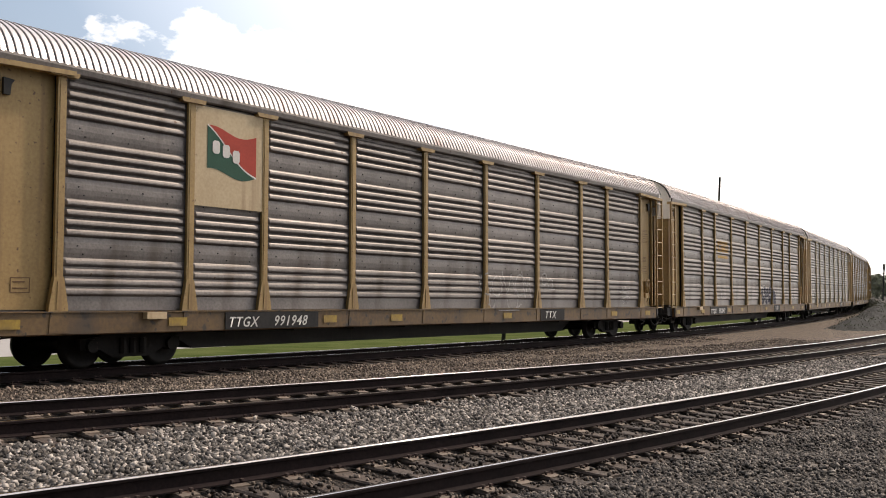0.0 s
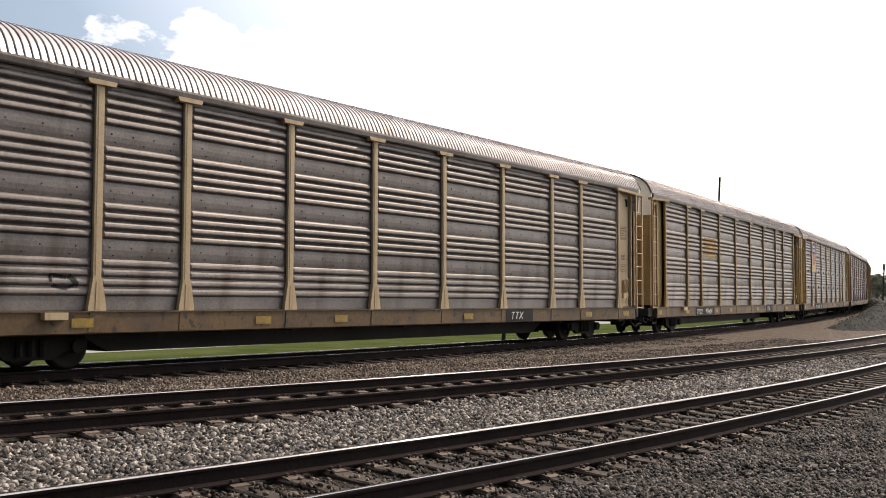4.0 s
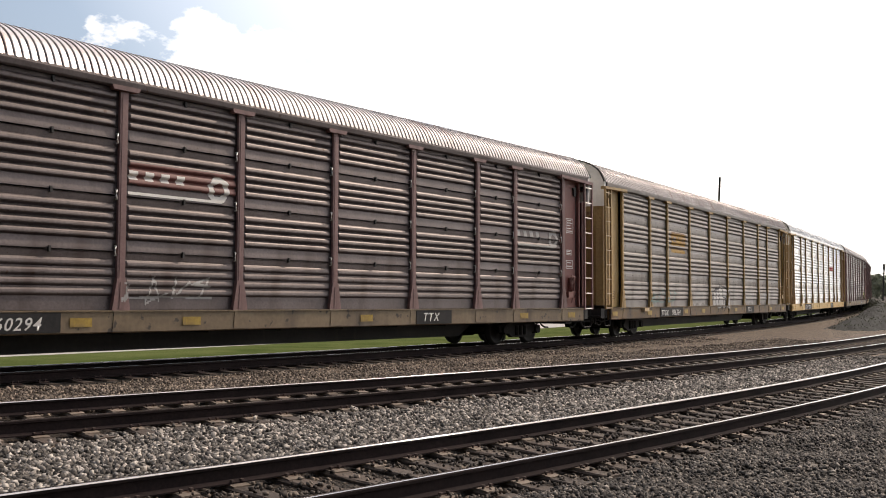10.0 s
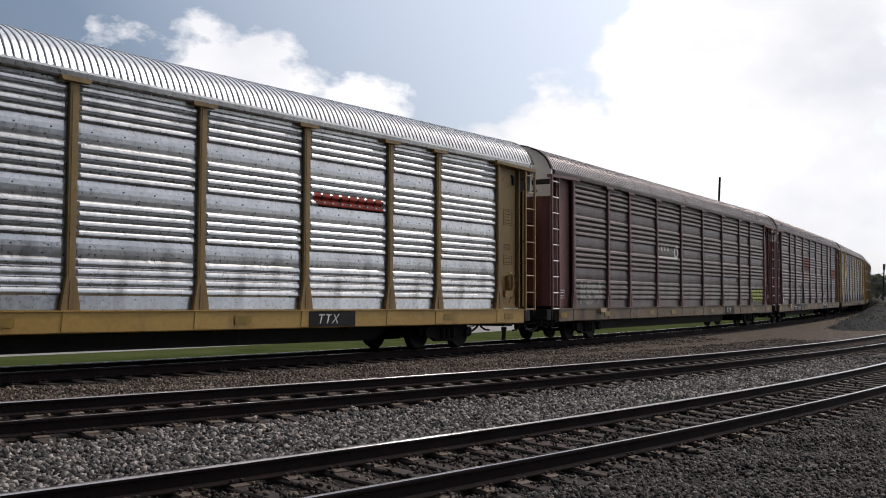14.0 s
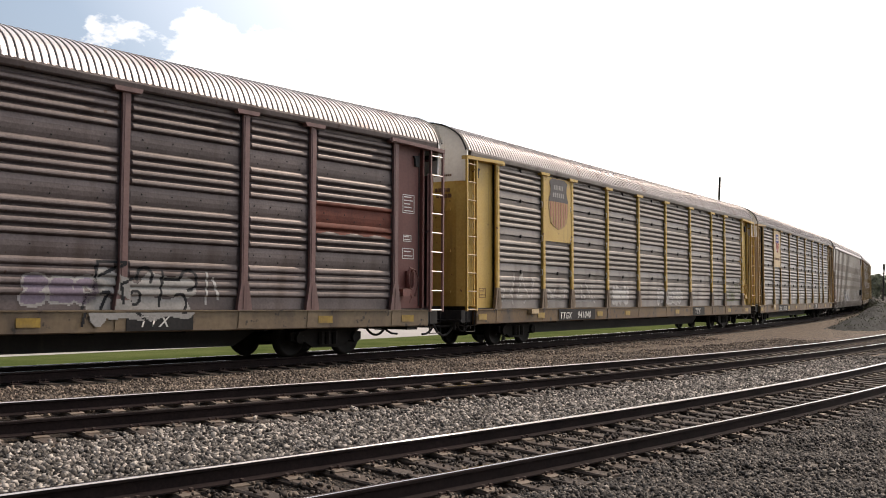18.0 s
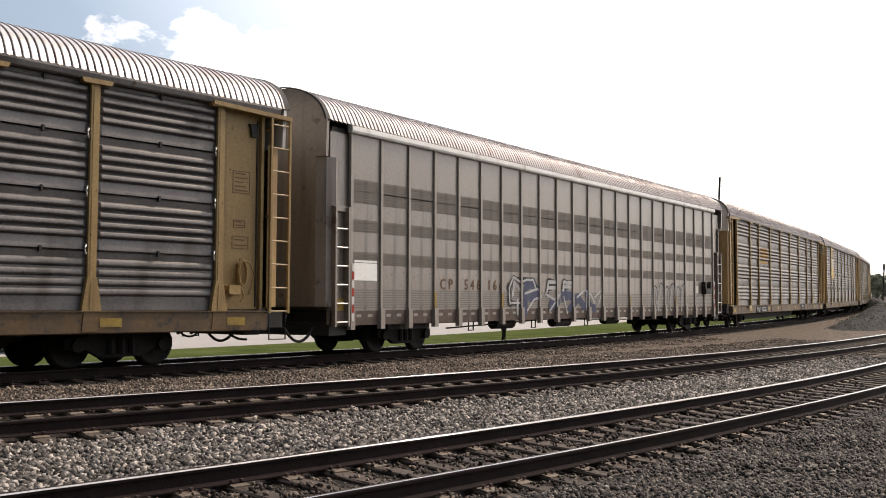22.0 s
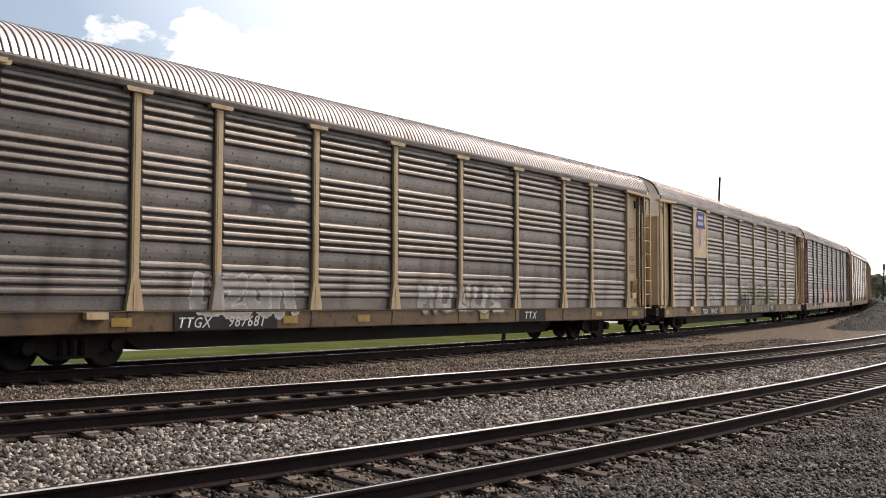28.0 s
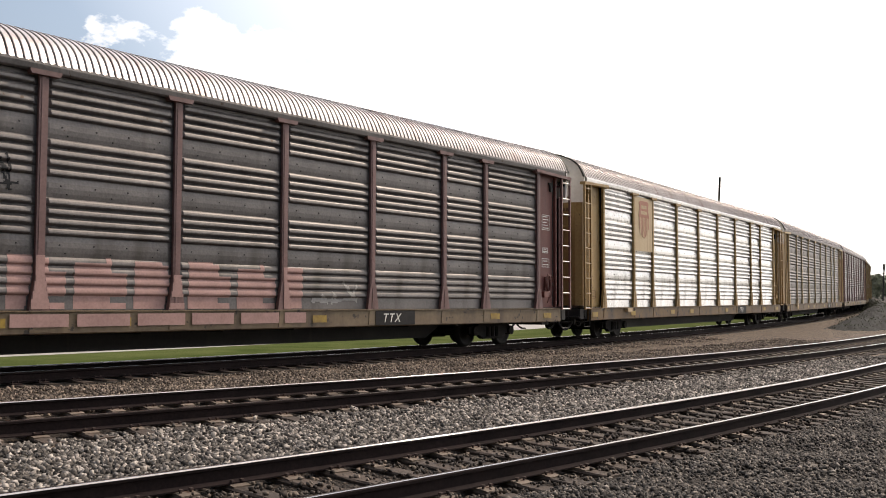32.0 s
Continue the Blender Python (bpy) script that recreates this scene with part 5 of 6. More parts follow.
# ---- the cars of the train, in their order ----
def train():
    G, L = "grouped", "lapped"
    TEXT = "car carrier with "

    def add(style, label, number="", short=True):
        c = autorack(style, TEXT + label, number, short)
        CARS.append(c)
        return c

    c = add("yellow", "weathered ribbed sides and a flag emblem", "991948")
    flag(logo_plate(c, TAN))
    loops = [arc(1.6, 1.55, 0.3, 40, 330), arc(2.2, 1.5, 0.28, 90, 420), [(2.5, 1.9), (2.75, 1.3), (3.0, 1.85), (3.2, 1.3)], arc(3.5, 1.55, 0.3, 0, 300), [(3.6, 1.95), (3.75, 1.2), (4.0, 1.75), (4.1, 1.2)], arc(4.95, 1.75, 0.18, 0, 330), arc(5.3, 1.6, 0.16, 60, 400), [(4.7, 1.5), (5.6, 1.45)], arc(2.6, 1.05, 1.0, 195, 345, 0.25), arc(1.9, 1.1, 0.25, 100, 360), arc(3.1, 1.1, 0.3, 180, 400)]
    piece(c, G, 1.1, 5.9, 0.8, 2.1, [(SPRAY_DIM, loops, 0.022)], "thin looping tag in white spray paint")
    star = [[(10.75 + 0.5 * math.cos(q), 1.3 + 0.32 * math.sin(q)), (10.75 - 0.45 * math.cos(q + 0.4), 1.3 - 0.3 * math.sin(q + 0.4))] for q in (0.2, 0.9, 1.6, 2.2, 2.8)]
    piece(c, G, 10.1, 11.4, 0.9, 1.8, [(SPRAY_DIM, star + [arc(10.75, 1.3, 0.25, 0, 330)], 0.022)], "small white star-shaped tag")
    c = add("yellow", "weathered ribbed sides, gold emblem and navy graffiti", "981847")
    block_logo(c, G, 2, LOGO_GOLD)
    row = [arc(2.15, 1.45, 0.32, -20, 190), arc(2.75, 1.52, 0.36, -30, 180), arc(3.4, 1.5, 0.3), arc(3.95, 1.55, 0.28, -60, 200), arc(4.5, 1.5, 0.3, 0, 170), arc(5.15, 1.3, 0.34, -40, 110)]
    low = [arc(2.55, 1.12, 0.3, -60, 200), arc(3.3, 1.0, 0.24, -20, 200), arc(3.95, 1.1, 0.3, -50, 180), arc(4.7, 1.05, 0.2, 0, 300), [(1.85, 0.85), (1.9, 1.6)], [(4.3, 0.86), (4.35, 1.5)], [(1.9, 0.86), (5.4, 0.84)]]
    piece(c, G, 1.4, 5.9, 0.6, 2.1, [(SPRAY_WHITE, row + low, 0.024), (SPRAY_NAVY, [[(2.05, 1.2), (2.7, 1.45), (3.3, 1.25), (4.0, 1.45), (4.6, 1.3), (5.2, 1.12)]], 0.40)], "dark bubble letters outlined in white spray paint")
    scrawl(c, G, -7.0, -5.2, 1.1, 1.65, SPRAY_DIM, 22)
    scrawl(c, G, 9.3, 11.3, 1.0, 1.6, SPRAY_WHITE, 23)
    c = add("tan", "bright ribbed sides and chalky yellow posts")
    scrawl(c, G, -9.9, -9.5, 1.2, 1.5, SPRAY_BLACK, 24)
    c = add("yellow", "weathered ribbed sides and a gold emblem", "979454")
    block_logo(c, G, 2, LOGO_GOLD, LOGO_BROWN)
    c = add("lapped_tan", "lapped sides and a shield emblem", "603650")
    p = logo_plate(c, YELLOW_BRIGHT)
    shield(p, (POSTS[1] + POSTS[2]) / 2, 4.06, 1.34, 1.62, LOGO_BLUE, LOGO_RED, LOGO_WHITE, LOGO_WHITE)
    flat_piece(c, -1.316, [(SPRAY_CHAR, [[(-12.77, 1.75), (-12.72, 2.0), (-12.57, 1.98), (-12.72, 1.87), (-12.57, 1.76)], [(-12.50, 1.98), (-12.44, 1.8), (-12.40, 1.98)], [(-12.32, 1.98), (-12.32, 1.78), (-12.24, 1.78), (-12.24, 1.98)], arc(-12.50, 1.58, 0.22, 20, 160, 0.4)], 0.016)], "small dark tag sprayed on the corner panel")
    c = add("brown", "brown-stained lapped sides and dark brown ends", "160294")
    bar_logo(c, L, 3, 3.0, LOGO_WHITE)
    bar_logo(c, L, 8, 2.7, SPRAY_DIM)
    patch(c, L, POSTS[3] + 0.15, POSTS[4] - 0.15, 3.2, 3.62, BROWN, "painted_field", "brown painted field behind the emblem", 3, 0.02)
    scrawl(c, L, -4.2, -2.0, 0.98, 1.5, SPRAY_DIM, 31, 0.02)
    c = add("yellow", "weathered ribbed sides, gold emblem and white graffiti", "986364")
    block_logo(c, G, 2, LOGO_GOLD, LOGO_BROWN)
    ink = [[(-0.75, 0.9), (-0.7, 1.5), (-0.3, 1.62), (0.1, 1.6), (0.3, 1.8), (0.9, 1.72), (1.5, 1.65), (1.65, 1.35), (1.9, 1.2), (1.75, 1.05)], [(-0.3, 1.55), (-0.25, 0.95), (-0.4, 0.6)], [(0.15, 1.5), (0.2, 0.95), (0.35, 0.6)], [(0.7, 1.7), (0.75, 1.25), (1.2, 1.2), (1.5, 1.3)], [(0.95, 1.15), (0.9, 0.9), (0.6, 0.62)], [(1.3, 1.1), (1.25, 0.9), (1.5, 0.6)], [(-0.75, 0.92), (-0.9, 1.1)]]
    piece(c, G, -1.2, 2.2, 0.5, 2.0, [(SPRAY_BLACK, ink, 0.034), (SPRAY_WHITE, [[(-0.5, 1.05), (-0.45, 1.4), (0.1, 1.35), (0.6, 1.45), (1.3, 1.45)], [(-0.4, 1.0), (0.3, 1.05), (1.4, 1.0)]], 0.24)], "white block letters with black outlines")
    scrawl(c, G, -9.2, -6.0, 1.0, 1.6, SPRAY_TEAL, 42)
    patch(c, G, -3.7, -1.9, 0.95, 1.5, SPRAY_DIM, "graffiti", "faded spray-painted blocks", 43)
    patch(c, G, 4.4, 6.4, 0.95, 1.55, SPRAY_DIM, "graffiti", "faded spray-painted blocks", 44)
    patch(c, G, 7.4, 9.9, 0.95, 1.5, SPRAY_DIM, "graffiti", "faded spray-painted blocks", 45)
    c = add("silver", "bright new galvanised sides and gold-yellow frame", "952538")

    def red_marks(x, z):
        f = (x - POSTS[6] - 0.25) / (BAYS[6] - 0.5)
        return (f > 0) & (f < 1) & (z > 3.28) & (z < 3.50) & ((f * 8) % 1 < 0.8) | (f > 0.04) & (f < 1) & (z > 3.22) & (z < 3.27)

    painted(c, G, "painted_logo", "red emblem of short blocks over a dark bar", POSTS[6], POSTS[7], 3.1, 3.7,
            [(LOGO_RED, red_marks), (SPRAY_BLACK, lambda x, z: red_marks(x - 0.06, z + 0.04))])
    c = add("brown_ribbed", "brown-stained ribbed sides and yellow-green graffiti")
    bar_logo(c, G, 3, 2.75, LOGO_WHITE)
    graffiti(c, G, -11.6, -9.4, 0.98, 1.75, [], SPRAY_DIM, 4, 51, 0.05)
    graffiti(c, G, 9.25, 11.8, 0.98, 1.72, [SPRAY_LIME], SPRAY_BLACK, 4, 52, 0.13)
    c = add("brown_ribbed", "brown-stained ribbed sides and rust-red painted fields", "941153")
    patch(c, G, POSTS[3] + 0.1, POSTS[4] - 0.1, 2.95, 3.75, LOGO_RUST, "painted_field", "rust-red painted field", 4, 0.03)
    patch(c, G, POSTS[3] + 0.1, POSTS[4] - 0.1, 2.3, 2.8, MAROON_GREY, "painted_field", "faded rust stain", 4, 0.05)
    patch(c, G, POSTS[8] + 0.1, POSTS[9] - 0.1, 2.6, 3.3, LOGO_RUST, "painted_field", "rust-red painted field", 5, 0.03)
    ink = [[(-5.7, 2.05), (-5.45, 1.95), (-5.0, 1.85), (-4.6, 2.02), (-4.3, 2.08), (-4.0, 1.9), (-3.85, 1.8)], [(-5.6, 2.0), (-5.65, 1.2), (-5.8, 0.6)], [(-5.4, 1.9), (-5.15, 1.55), (-5.2, 1.0), (-5.4, 0.6)], [(-4.9, 1.85), (-4.95, 1.1), (-5.1, 0.6)], [(-4.55, 1.95), (-4.5, 1.3), (-4.6, 0.9), (-4.8, 0.62)], [(-4.25, 2.0), (-4.2, 1.2), (-4.05, 1.1)], [(-4.0, 1.85), (-3.95, 1.3), (-4.1, 0.62)]]
    pale = [[(-4.75, 1.85), (-4.7, 1.2), (-4.7, 0.95)], [(-3.78, 1.75), (-3.75, 0.9)]]
    piece(c, G, -6.1, -3.5, 0.5, 2.2, [(SPRAY_BLACK, ink, 0.036), (SPRAY_WHITE, pale, 0.028), (SPRAY_DIM, [[(-5.4, 1.75), (-5.45, 0.95)]], 0.2), (SPRAY_CHAR, [[(-4.3, 1.7), (-4.2, 0.9)]], 0.16), (LOGO_GREY, [[(-5.0, 1.6), (-5.0, 0.9), (-4.0, 0.9), (-4.0, 1.6)]], 0.3)], "tall grey letters with black outlines")
    s = Shape()
    s.prism([(0.15 * math.cos(q * math.pi / 10), 0.15 * math.sin(q * math.pi / 10)) for q in range(20)], -0.006, 0.0)
    part("round_placard", s.mesh("round_placard", WHITE), c, pose(POSTS[0], -1.515, 1.12), "round white sticker")
    graffiti(c, G, -0.8, 1.6, 0.95, 1.6, [SPRAY_PURPLE, SPRAY_PINK], SPRAY_DIM, 4, 62, 0.09)
    graffiti(c, G, 2.3, 4.2, 0.95, 1.5, [SPRAY_PURPLE], SPRAY_DIM, 3, 63, 0.09)
    ink = [[(3.9, 1.25), (3.95, 1.75), (4.5, 1.75)], [(3.6, 0.6), (3.75, 1.15), (4.2, 1.2), (4.05, 0.9)], [(4.0, 1.5), (4.5, 1.72)], [(4.45, 1.0), (4.4, 1.35), (4.7, 1.45)], arc(4.95, 1.5, 0.17, -40, 200), arc(4.75, 1.1, 0.13, 0, 360), [(4.7, 0.85), (5.1, 0.55)], [(5.35, 1.6), (5.3, 0.95)], arc(5.95, 1.45, 0.2, -90, 180), [(5.4, 1.45), (5.75, 1.45)], arc(5.75, 1.0, 0.18, -90, 120)]
    piece(c, G, 3.2, 7.0, 0.5, 1.95, [(SPRAY_BLACK, ink, 0.030), (SPRAY_WHITE, [[(6.4, 1.6), (6.4, 1.0)], [(6.55, 1.5), (6.7, 1.1)]], 0.03), (SPRAY_DIM, [[(3.9, 0.8), (4.1, 1.45), (4.5, 1.3), (4.8, 1.1), (5.1, 1.35), (5.6, 1.3), (5.95, 1.3)], [(4.2, 0.9), (5.8, 0.9)]], 0.2)], "pale worn letters with black outlines")
    c = add("lapped", "lapped sides, a faded shield and graffiti", "941040")
    p = logo_plate(c, YELLOW_BRIGHT)
    shield(p, (POSTS[1] + POSTS[2]) / 2, 4.1, 1.34, 1.6, LOGO_GREY, LOGO_PINK, YELLOW, SPRAY_DIM)
    graffiti(c, L, -3.9, -2.0, 0.95, 1.6, [SPRAY_WHITE], SPRAY_DIM, 3, 71, 0.10)
    graffiti(c, L, 0.5, 3.7, 0.95, 1.55, [SPRAY_DIM], SPRAY_WHITE, 5, 72, 0.08)
    scrawl(c, L, -11.8, -9.4, 1.0, 1.9, SPRAY_DIM, 73)
    scrawl(c, L, -8.8, -7.4, 1.0, 1.5, SPRAY_DIM, 74)
    scrawl(c, L, -6.9, -5.0, 1.0, 1.7, SPRAY_DIM, 75)
    scrawl(c, L, 9.2, 11.6, 1.0, 1.9, SPRAY_OLIVE, 76)
    c = add("lapped_dull", "lapped sides and a small shield emblem", "159125")
    p = logo_plate(c, TAN)
    shield(p, (POSTS[1] + POSTS[2]) / 2 - 0.05, 4.22, 0.86, 1.05, LOGO_BLUE, LOGO_RED, LOGO_WHITE, LOGO_WHITE)
    for k in range(9):
        s = Shape()
        l = POSTS[1] + 0.22 + k * 0.165
        s.box(l, l + 0.12, -1.458, -1.453, 3.3, 3.42)
        part("slogan_bar", s.mesh("slogan_bar", LOGO_BROWN), p)
    c = grey_car()
    CARS.append(c)
    edge = [[(-5.4, 1.0), (-5.45, 1.45), (-5.2, 1.78), (-4.75, 1.62), (-4.45, 1.7), (-4.0, 1.72), (-3.85, 1.5)], [(-5.3, 1.02), (-4.7, 1.02), (-4.65, 0.62)], [(-4.5, 1.3), (-3.7, 1.45), (-3.45, 1.2), (-3.95, 1.12), (-4.35, 0.8)], [(-3.2, 1.3), (-2.6, 1.12), (-2.2, 1.3)], [(-1.95, 1.2), (-1.8, 0.9), (-1.7, 0.7)], [(-1.0, 1.2), (-0.4, 1.45), (0.05, 1.3), (0.35, 1.0)], [(-0.25, 1.4), (-0.3, 0.8)], [(0.35, 1.2), (0.9, 1.45)], [(0.65, 0.95), (0.85, 1.28)], [(-2.9, 0.8), (-2.3, 1.2)]]
    pale = [[(-5.25, 1.25), (-5.15, 1.6), (-4.8, 1.4)], [(-3.1, 1.38), (-3.0, 1.66), (-2.45, 1.66)], [(-3.0, 1.5), (-2.55, 1.5)], [(-2.0, 1.42), (-1.95, 1.68), (-1.4, 1.66)], [(-1.9, 1.53), (-1.45, 1.52)], [(-4.95, 0.7), (-4.95, 1.1)]]
    blue = [[(-4.5, 0.75), (-4.4, 1.5), (-4.0, 1.6)], [(-4.2, 1.2), (-3.7, 1.32)], [(-2.0, 1.25), (-1.3, 1.22)], [(-2.8, 0.95), (-2.4, 1.05)], [(-1.5, 0.85), (-0.9, 1.2), (-0.5, 0.9)], [(-0.25, 1.3), (0.0, 0.9), (0.3, 0.85)]]
    rim = [[(x, z) for x, z in line] for line in edge[:2] + pale[1:5]]
    flat_piece(c, -1.436, [(SPRAY_WHITE, edge, 0.035), (SPRAY_WHITE, pale, 0.055), (SPRAY_BLUE, blue, 0.16), (SPRAY_CHAR, rim, 0.085)], "dusty blue and white letters sprayed on the flat side")
    loops = [arc(5.7 + 0.62 * k, 1.25 + 0.12 * (k % 2), 0.24, -30, 200, 1.5) for k in range(6)] + [[(5.45 + 0.62 * k, 0.75), (5.5 + 0.62 * k, 1.3)] for k in range(7)]
    flat_piece(c, -1.436, [(SPRAY_CHAR, [[(x + 0.05, z + 0.05) for x, z in line] for line in loops[:6]], 0.022), (SPRAY_DIM, loops, 0.07)], "faded pale letters sprayed on the flat side")
    c = add("yellow", "weathered ribbed sides and a gold emblem", "922263")
    block_logo(c, G, 2, LOGO_GOLD, LOGO_BROWN)
    scrawl(c, G, 7.4, 9.0, 2.8, 4.3, SPRAY_DIM, 91, 0.03)
    c = add("lapped_tan", "lapped sides and a worn shield emblem")
    p = logo_plate(c, YELLOW_BRIGHT, 2.65)
    shield(p, (POSTS[1] + POSTS[2]) / 2, 4.05, 1.1, 1.5, LOGO_GREY, LOGO_WHITE, LOGO_WHITE, LOGO_WHITE)
    c = add("tan", "weathered ribbed sides and white block graffiti", "987681")
    patch(c, G, -6.2, -4.9, 3.0, 3.5, LOGO_GREY, "painted_field", "faded dark painted emblem", 6, 0.1)
    graffiti(c, G, -7.9, -4.6, 0.72, 1.6, [SPRAY_DIM], SPRAY_WHITE, 4, 101, 0.12)
    graffiti(c, G, -0.6, 4.0, 0.72, 1.55, [SPRAY_DIM, SPRAY_WHITE], GALV, 5, 102, 0.10)
    c = add("tan", "ribbed sides, blue shield and green graffiti", "981652")
    p = logo_plate(c, TAN)
    shield(p, (POSTS[1] + POSTS[2]) / 2, 4.1, 1.34, 1.6, LOGO_BLUE, LOGO_PINK, LOGO_WHITE, LOGO_WHITE)
    graffiti(c, G, -6.9, -4.8, 0.95, 1.75, [SPRAY_DIM], SPRAY_SKY, 3, 111, 0.07)
    white = [arc(-1.1, 1.2, 0.4, 20, 180, 1.2), [(-1.75, 0.55), (-1.5, 1.2)], arc(-0.3, 1.1, 0.42, 0, 180, 1.3), [(-0.72, 1.1), (-0.7, 0.6)], [(0.2, 0.6), (0.15, 1.55)], arc(0.85, 1.4, 0.75, 10, 170, 0.75), [(0.75, 0.55), (0.7, 1.35), (0.35, 1.4)], arc(1.15, 0.85, 0.25, 0, 200), [(1.6, 0.55), (1.75, 1.1), (1.4, 1.3)], [(2.1, 1.0), (2.45, 1.8), (3.1, 1.78), (3.2, 1.65), (3.9, 1.8)], [(2.5, 0.6), (2.75, 0.6), (3.0, 1.5)], [(3.5, 0.55), (3.75, 1.0), (3.9, 1.6), (4.3, 1.85)], [(4.0, 1.4), (5.0, 1.5), (5.4, 1.25), (6.3, 1.2)], [(4.2, 0.6), (4.4, 1.2)], [(4.8, 0.6), (5.2, 1.1), (6.2, 1.0)], arc(5.7, 1.6, 0.3, 30, 190)]
    dark = [[(x + 0.06, z + 0.05) for x, z in line] for line in white] + [[(1.0, 1.45), (1.3, 1.45)], [(2.9, 0.9), (3.05, 1.4)], [(4.5, 1.2), (6.2, 1.35)]]
    piece(c, G, -2.1, 7.0, 0.5, 2.15, [(SPRAY_WHITE, white, 0.026), (SPRAY_BLACK, dark, 0.042), (SPRAY_CHAR, [[(-1.4, 0.7), (-1.1, 1.2), (-0.7, 0.8), (-0.2, 1.2), (0.1, 0.8)], [(0.4, 0.7), (0.35, 1.1)]], 0.26), (SPRAY_OLIVE, [[(0.5, 1.55), (1.3, 1.55), (1.3, 1.0), (0.9, 0.75), (1.8, 0.7)], [(2.3, 0.7), (2.6, 1.5), (3.0, 1.5), (3.4, 0.7)], [(3.6, 1.5), (4.2, 0.8), (4.6, 1.5), (5.2, 0.85), (5.9, 1.4), (6.3, 0.9)]], 0.27), (SPRAY_SKY, [[(0.2, 1.7), (0.9, 1.95), (1.5, 1.8)], [(2.2, 1.6), (4.3, 1.8), (6.2, 1.6)]], 0.12)], "large green and charcoal letters outlined in white")
    c = add("brown_grouped", "dark ribbed sides and pink block graffiti", "992427")
    scrawl(c, G, -5.9, -4.6, 2.9, 3.5, SPRAY_BLACK, 121, 0.025)
    scrawl(c, G, -6.9, -5.4, 0.98, 1.6, SPRAY_DIM, 122)

    def blocks(x, z):
        f = (x + 4.75) / 6.9
        on = (f > 0) & (f < 1) & (z > 0.58) & (z < 1.82 - 0.05 * ((f * 11).astype(int) % 3))
        hole = ((f * 11) % 2 > 1.2) & (((z > 1.0) & (z < 1.12)) | (z > 1.55)) | ((f * 5.5) % 1 > 0.86)
        return on & ~hole

    painted(c, G, "graffiti", "faded pink block letters on the ribbed side", -4.9, 2.3, 0.5, 1.95, [(SPRAY_PINK, blocks)])
    scrawl(c, G, 2.5, 4.0, 1.0, 1.55, SPRAY_DIM, 123)
    c = add("silver_old", "bright ribbed sides and a faded pink plate")
    p = logo_plate(c, TAN)
    shield(p, (POSTS[1] + POSTS[2]) / 2, 4.1, 1.1, 1.4, LOGO_PINK, LOGO_PINK, TAN, TAN)
    c = add("tan", "weathered ribbed sides and chalky yellow posts")
    graffiti(c, G, -4, 3, 0.95, 1.6, [SPRAY_DIM], SPRAY_WHITE, 7, 131, 0.1)
    c = add("brown_ribbed", "brown-stained ribbed sides and dark brown ends")
    c = add("yellow", "weathered ribbed sides and yellow posts")
    c = add("tan", "weathered ribbed sides and chalky yellow posts")
    c = add("yellow", "weathered ribbed sides and yellow posts")


def run_out(t):
    """Metres that the train has gone at t seconds."""
    return (((-1.3952e-5 * t + 7.37254e-4) * t + 0.01226069) * t + 14.697254) * t + 0.094


def car_pose(i, t):
    c = 8.96 - PANEL0 + 28.5 * i - run_out(t)
    a, _ = on_line(MAIN, c - TRUCK_X)
    b, _ = on_line(MAIN, c + TRUCK_X)
    return Matrix.Translation((a + b) / 2) @ Matrix.Rotation(math.atan2(b.y - a.y, b.x - a.x), 4, "Z") @ Matrix.Rotation(radians(-CANT), 4, "X")


def rolling(dx, car, k):
    """The pose of a wheelset in its truck, as far turned as its car has run."""
    return pose(dx, 0, 0.42) @ Matrix.Rotation(-run_out(k / FPS) / 0.42, 4, "Y")


def passing_car():
    """A dark car driving along the road behind the train."""
    car = thing("car", "dark saloon car with silver alloy wheels driving on the road", "car")
    s = Shape()
    lower = [(-2.25, 0.35), (-2.2, 0.30), (2.15, 0.26), (2.3, 0.40), (2.28, 0.62), (2.1, 0.74), (1.1, 0.90), (-1.75, 0.98), (-2.2, 0.92), (-2.28, 0.6)]
    s.prism(lower, -0.88, 0.88)
    part("body", s.mesh("body", CAR_PAINT), car)
    s = Shape()
    s.prism([(-1.7, 0.97), (1.15, 0.90), (0.35, 1.36), (-0.9, 1.38)], -0.74, 0.74)
    part("windows", s.mesh("windows", CAR_GLASS), car, None, "dark tinted glass")
    s = Shape()
    s.prism([(-0.95, 1.38), (0.4, 1.36), (0.2, 1.44), (-0.7, 1.45)], -0.70, 0.70)
    part("roof", s.mesh("roof", CAR_PAINT), car)
    for x in (-1.25, 1.25):
        for y, m in ((-0.80, Matrix()), (0.80, FLIP)):
            s = Shape()
            s.lathe([(0.0, 0.0), (0.22, 0.0), (0.24, -0.10), (0.31, -0.11), (0.335, -0.06), (0.335, 0.10), (0.2, 0.11)], 24)
            wheel = part("wheel", s.mesh("wheel", TYRE, True), car, pose(x, y, 0.335) @ m)
            for k in range(5):
                s = Shape()
                s.box(0.0, 0.235, -0.085, -0.05, -0.035, 0.035)
                part("spoke", s.mesh("spoke", ALLOY), wheel, pose(0, 0, 0, 0, k * 72))
            CAR_WHEELS.append((wheel, pose(x, y, 0.335) @ m, 1 if m == Matrix() else -1))
    return car


CAR_WHEELS = []


def car_run(t):
    return 28.2 + 12.7 * (t - 22.6)


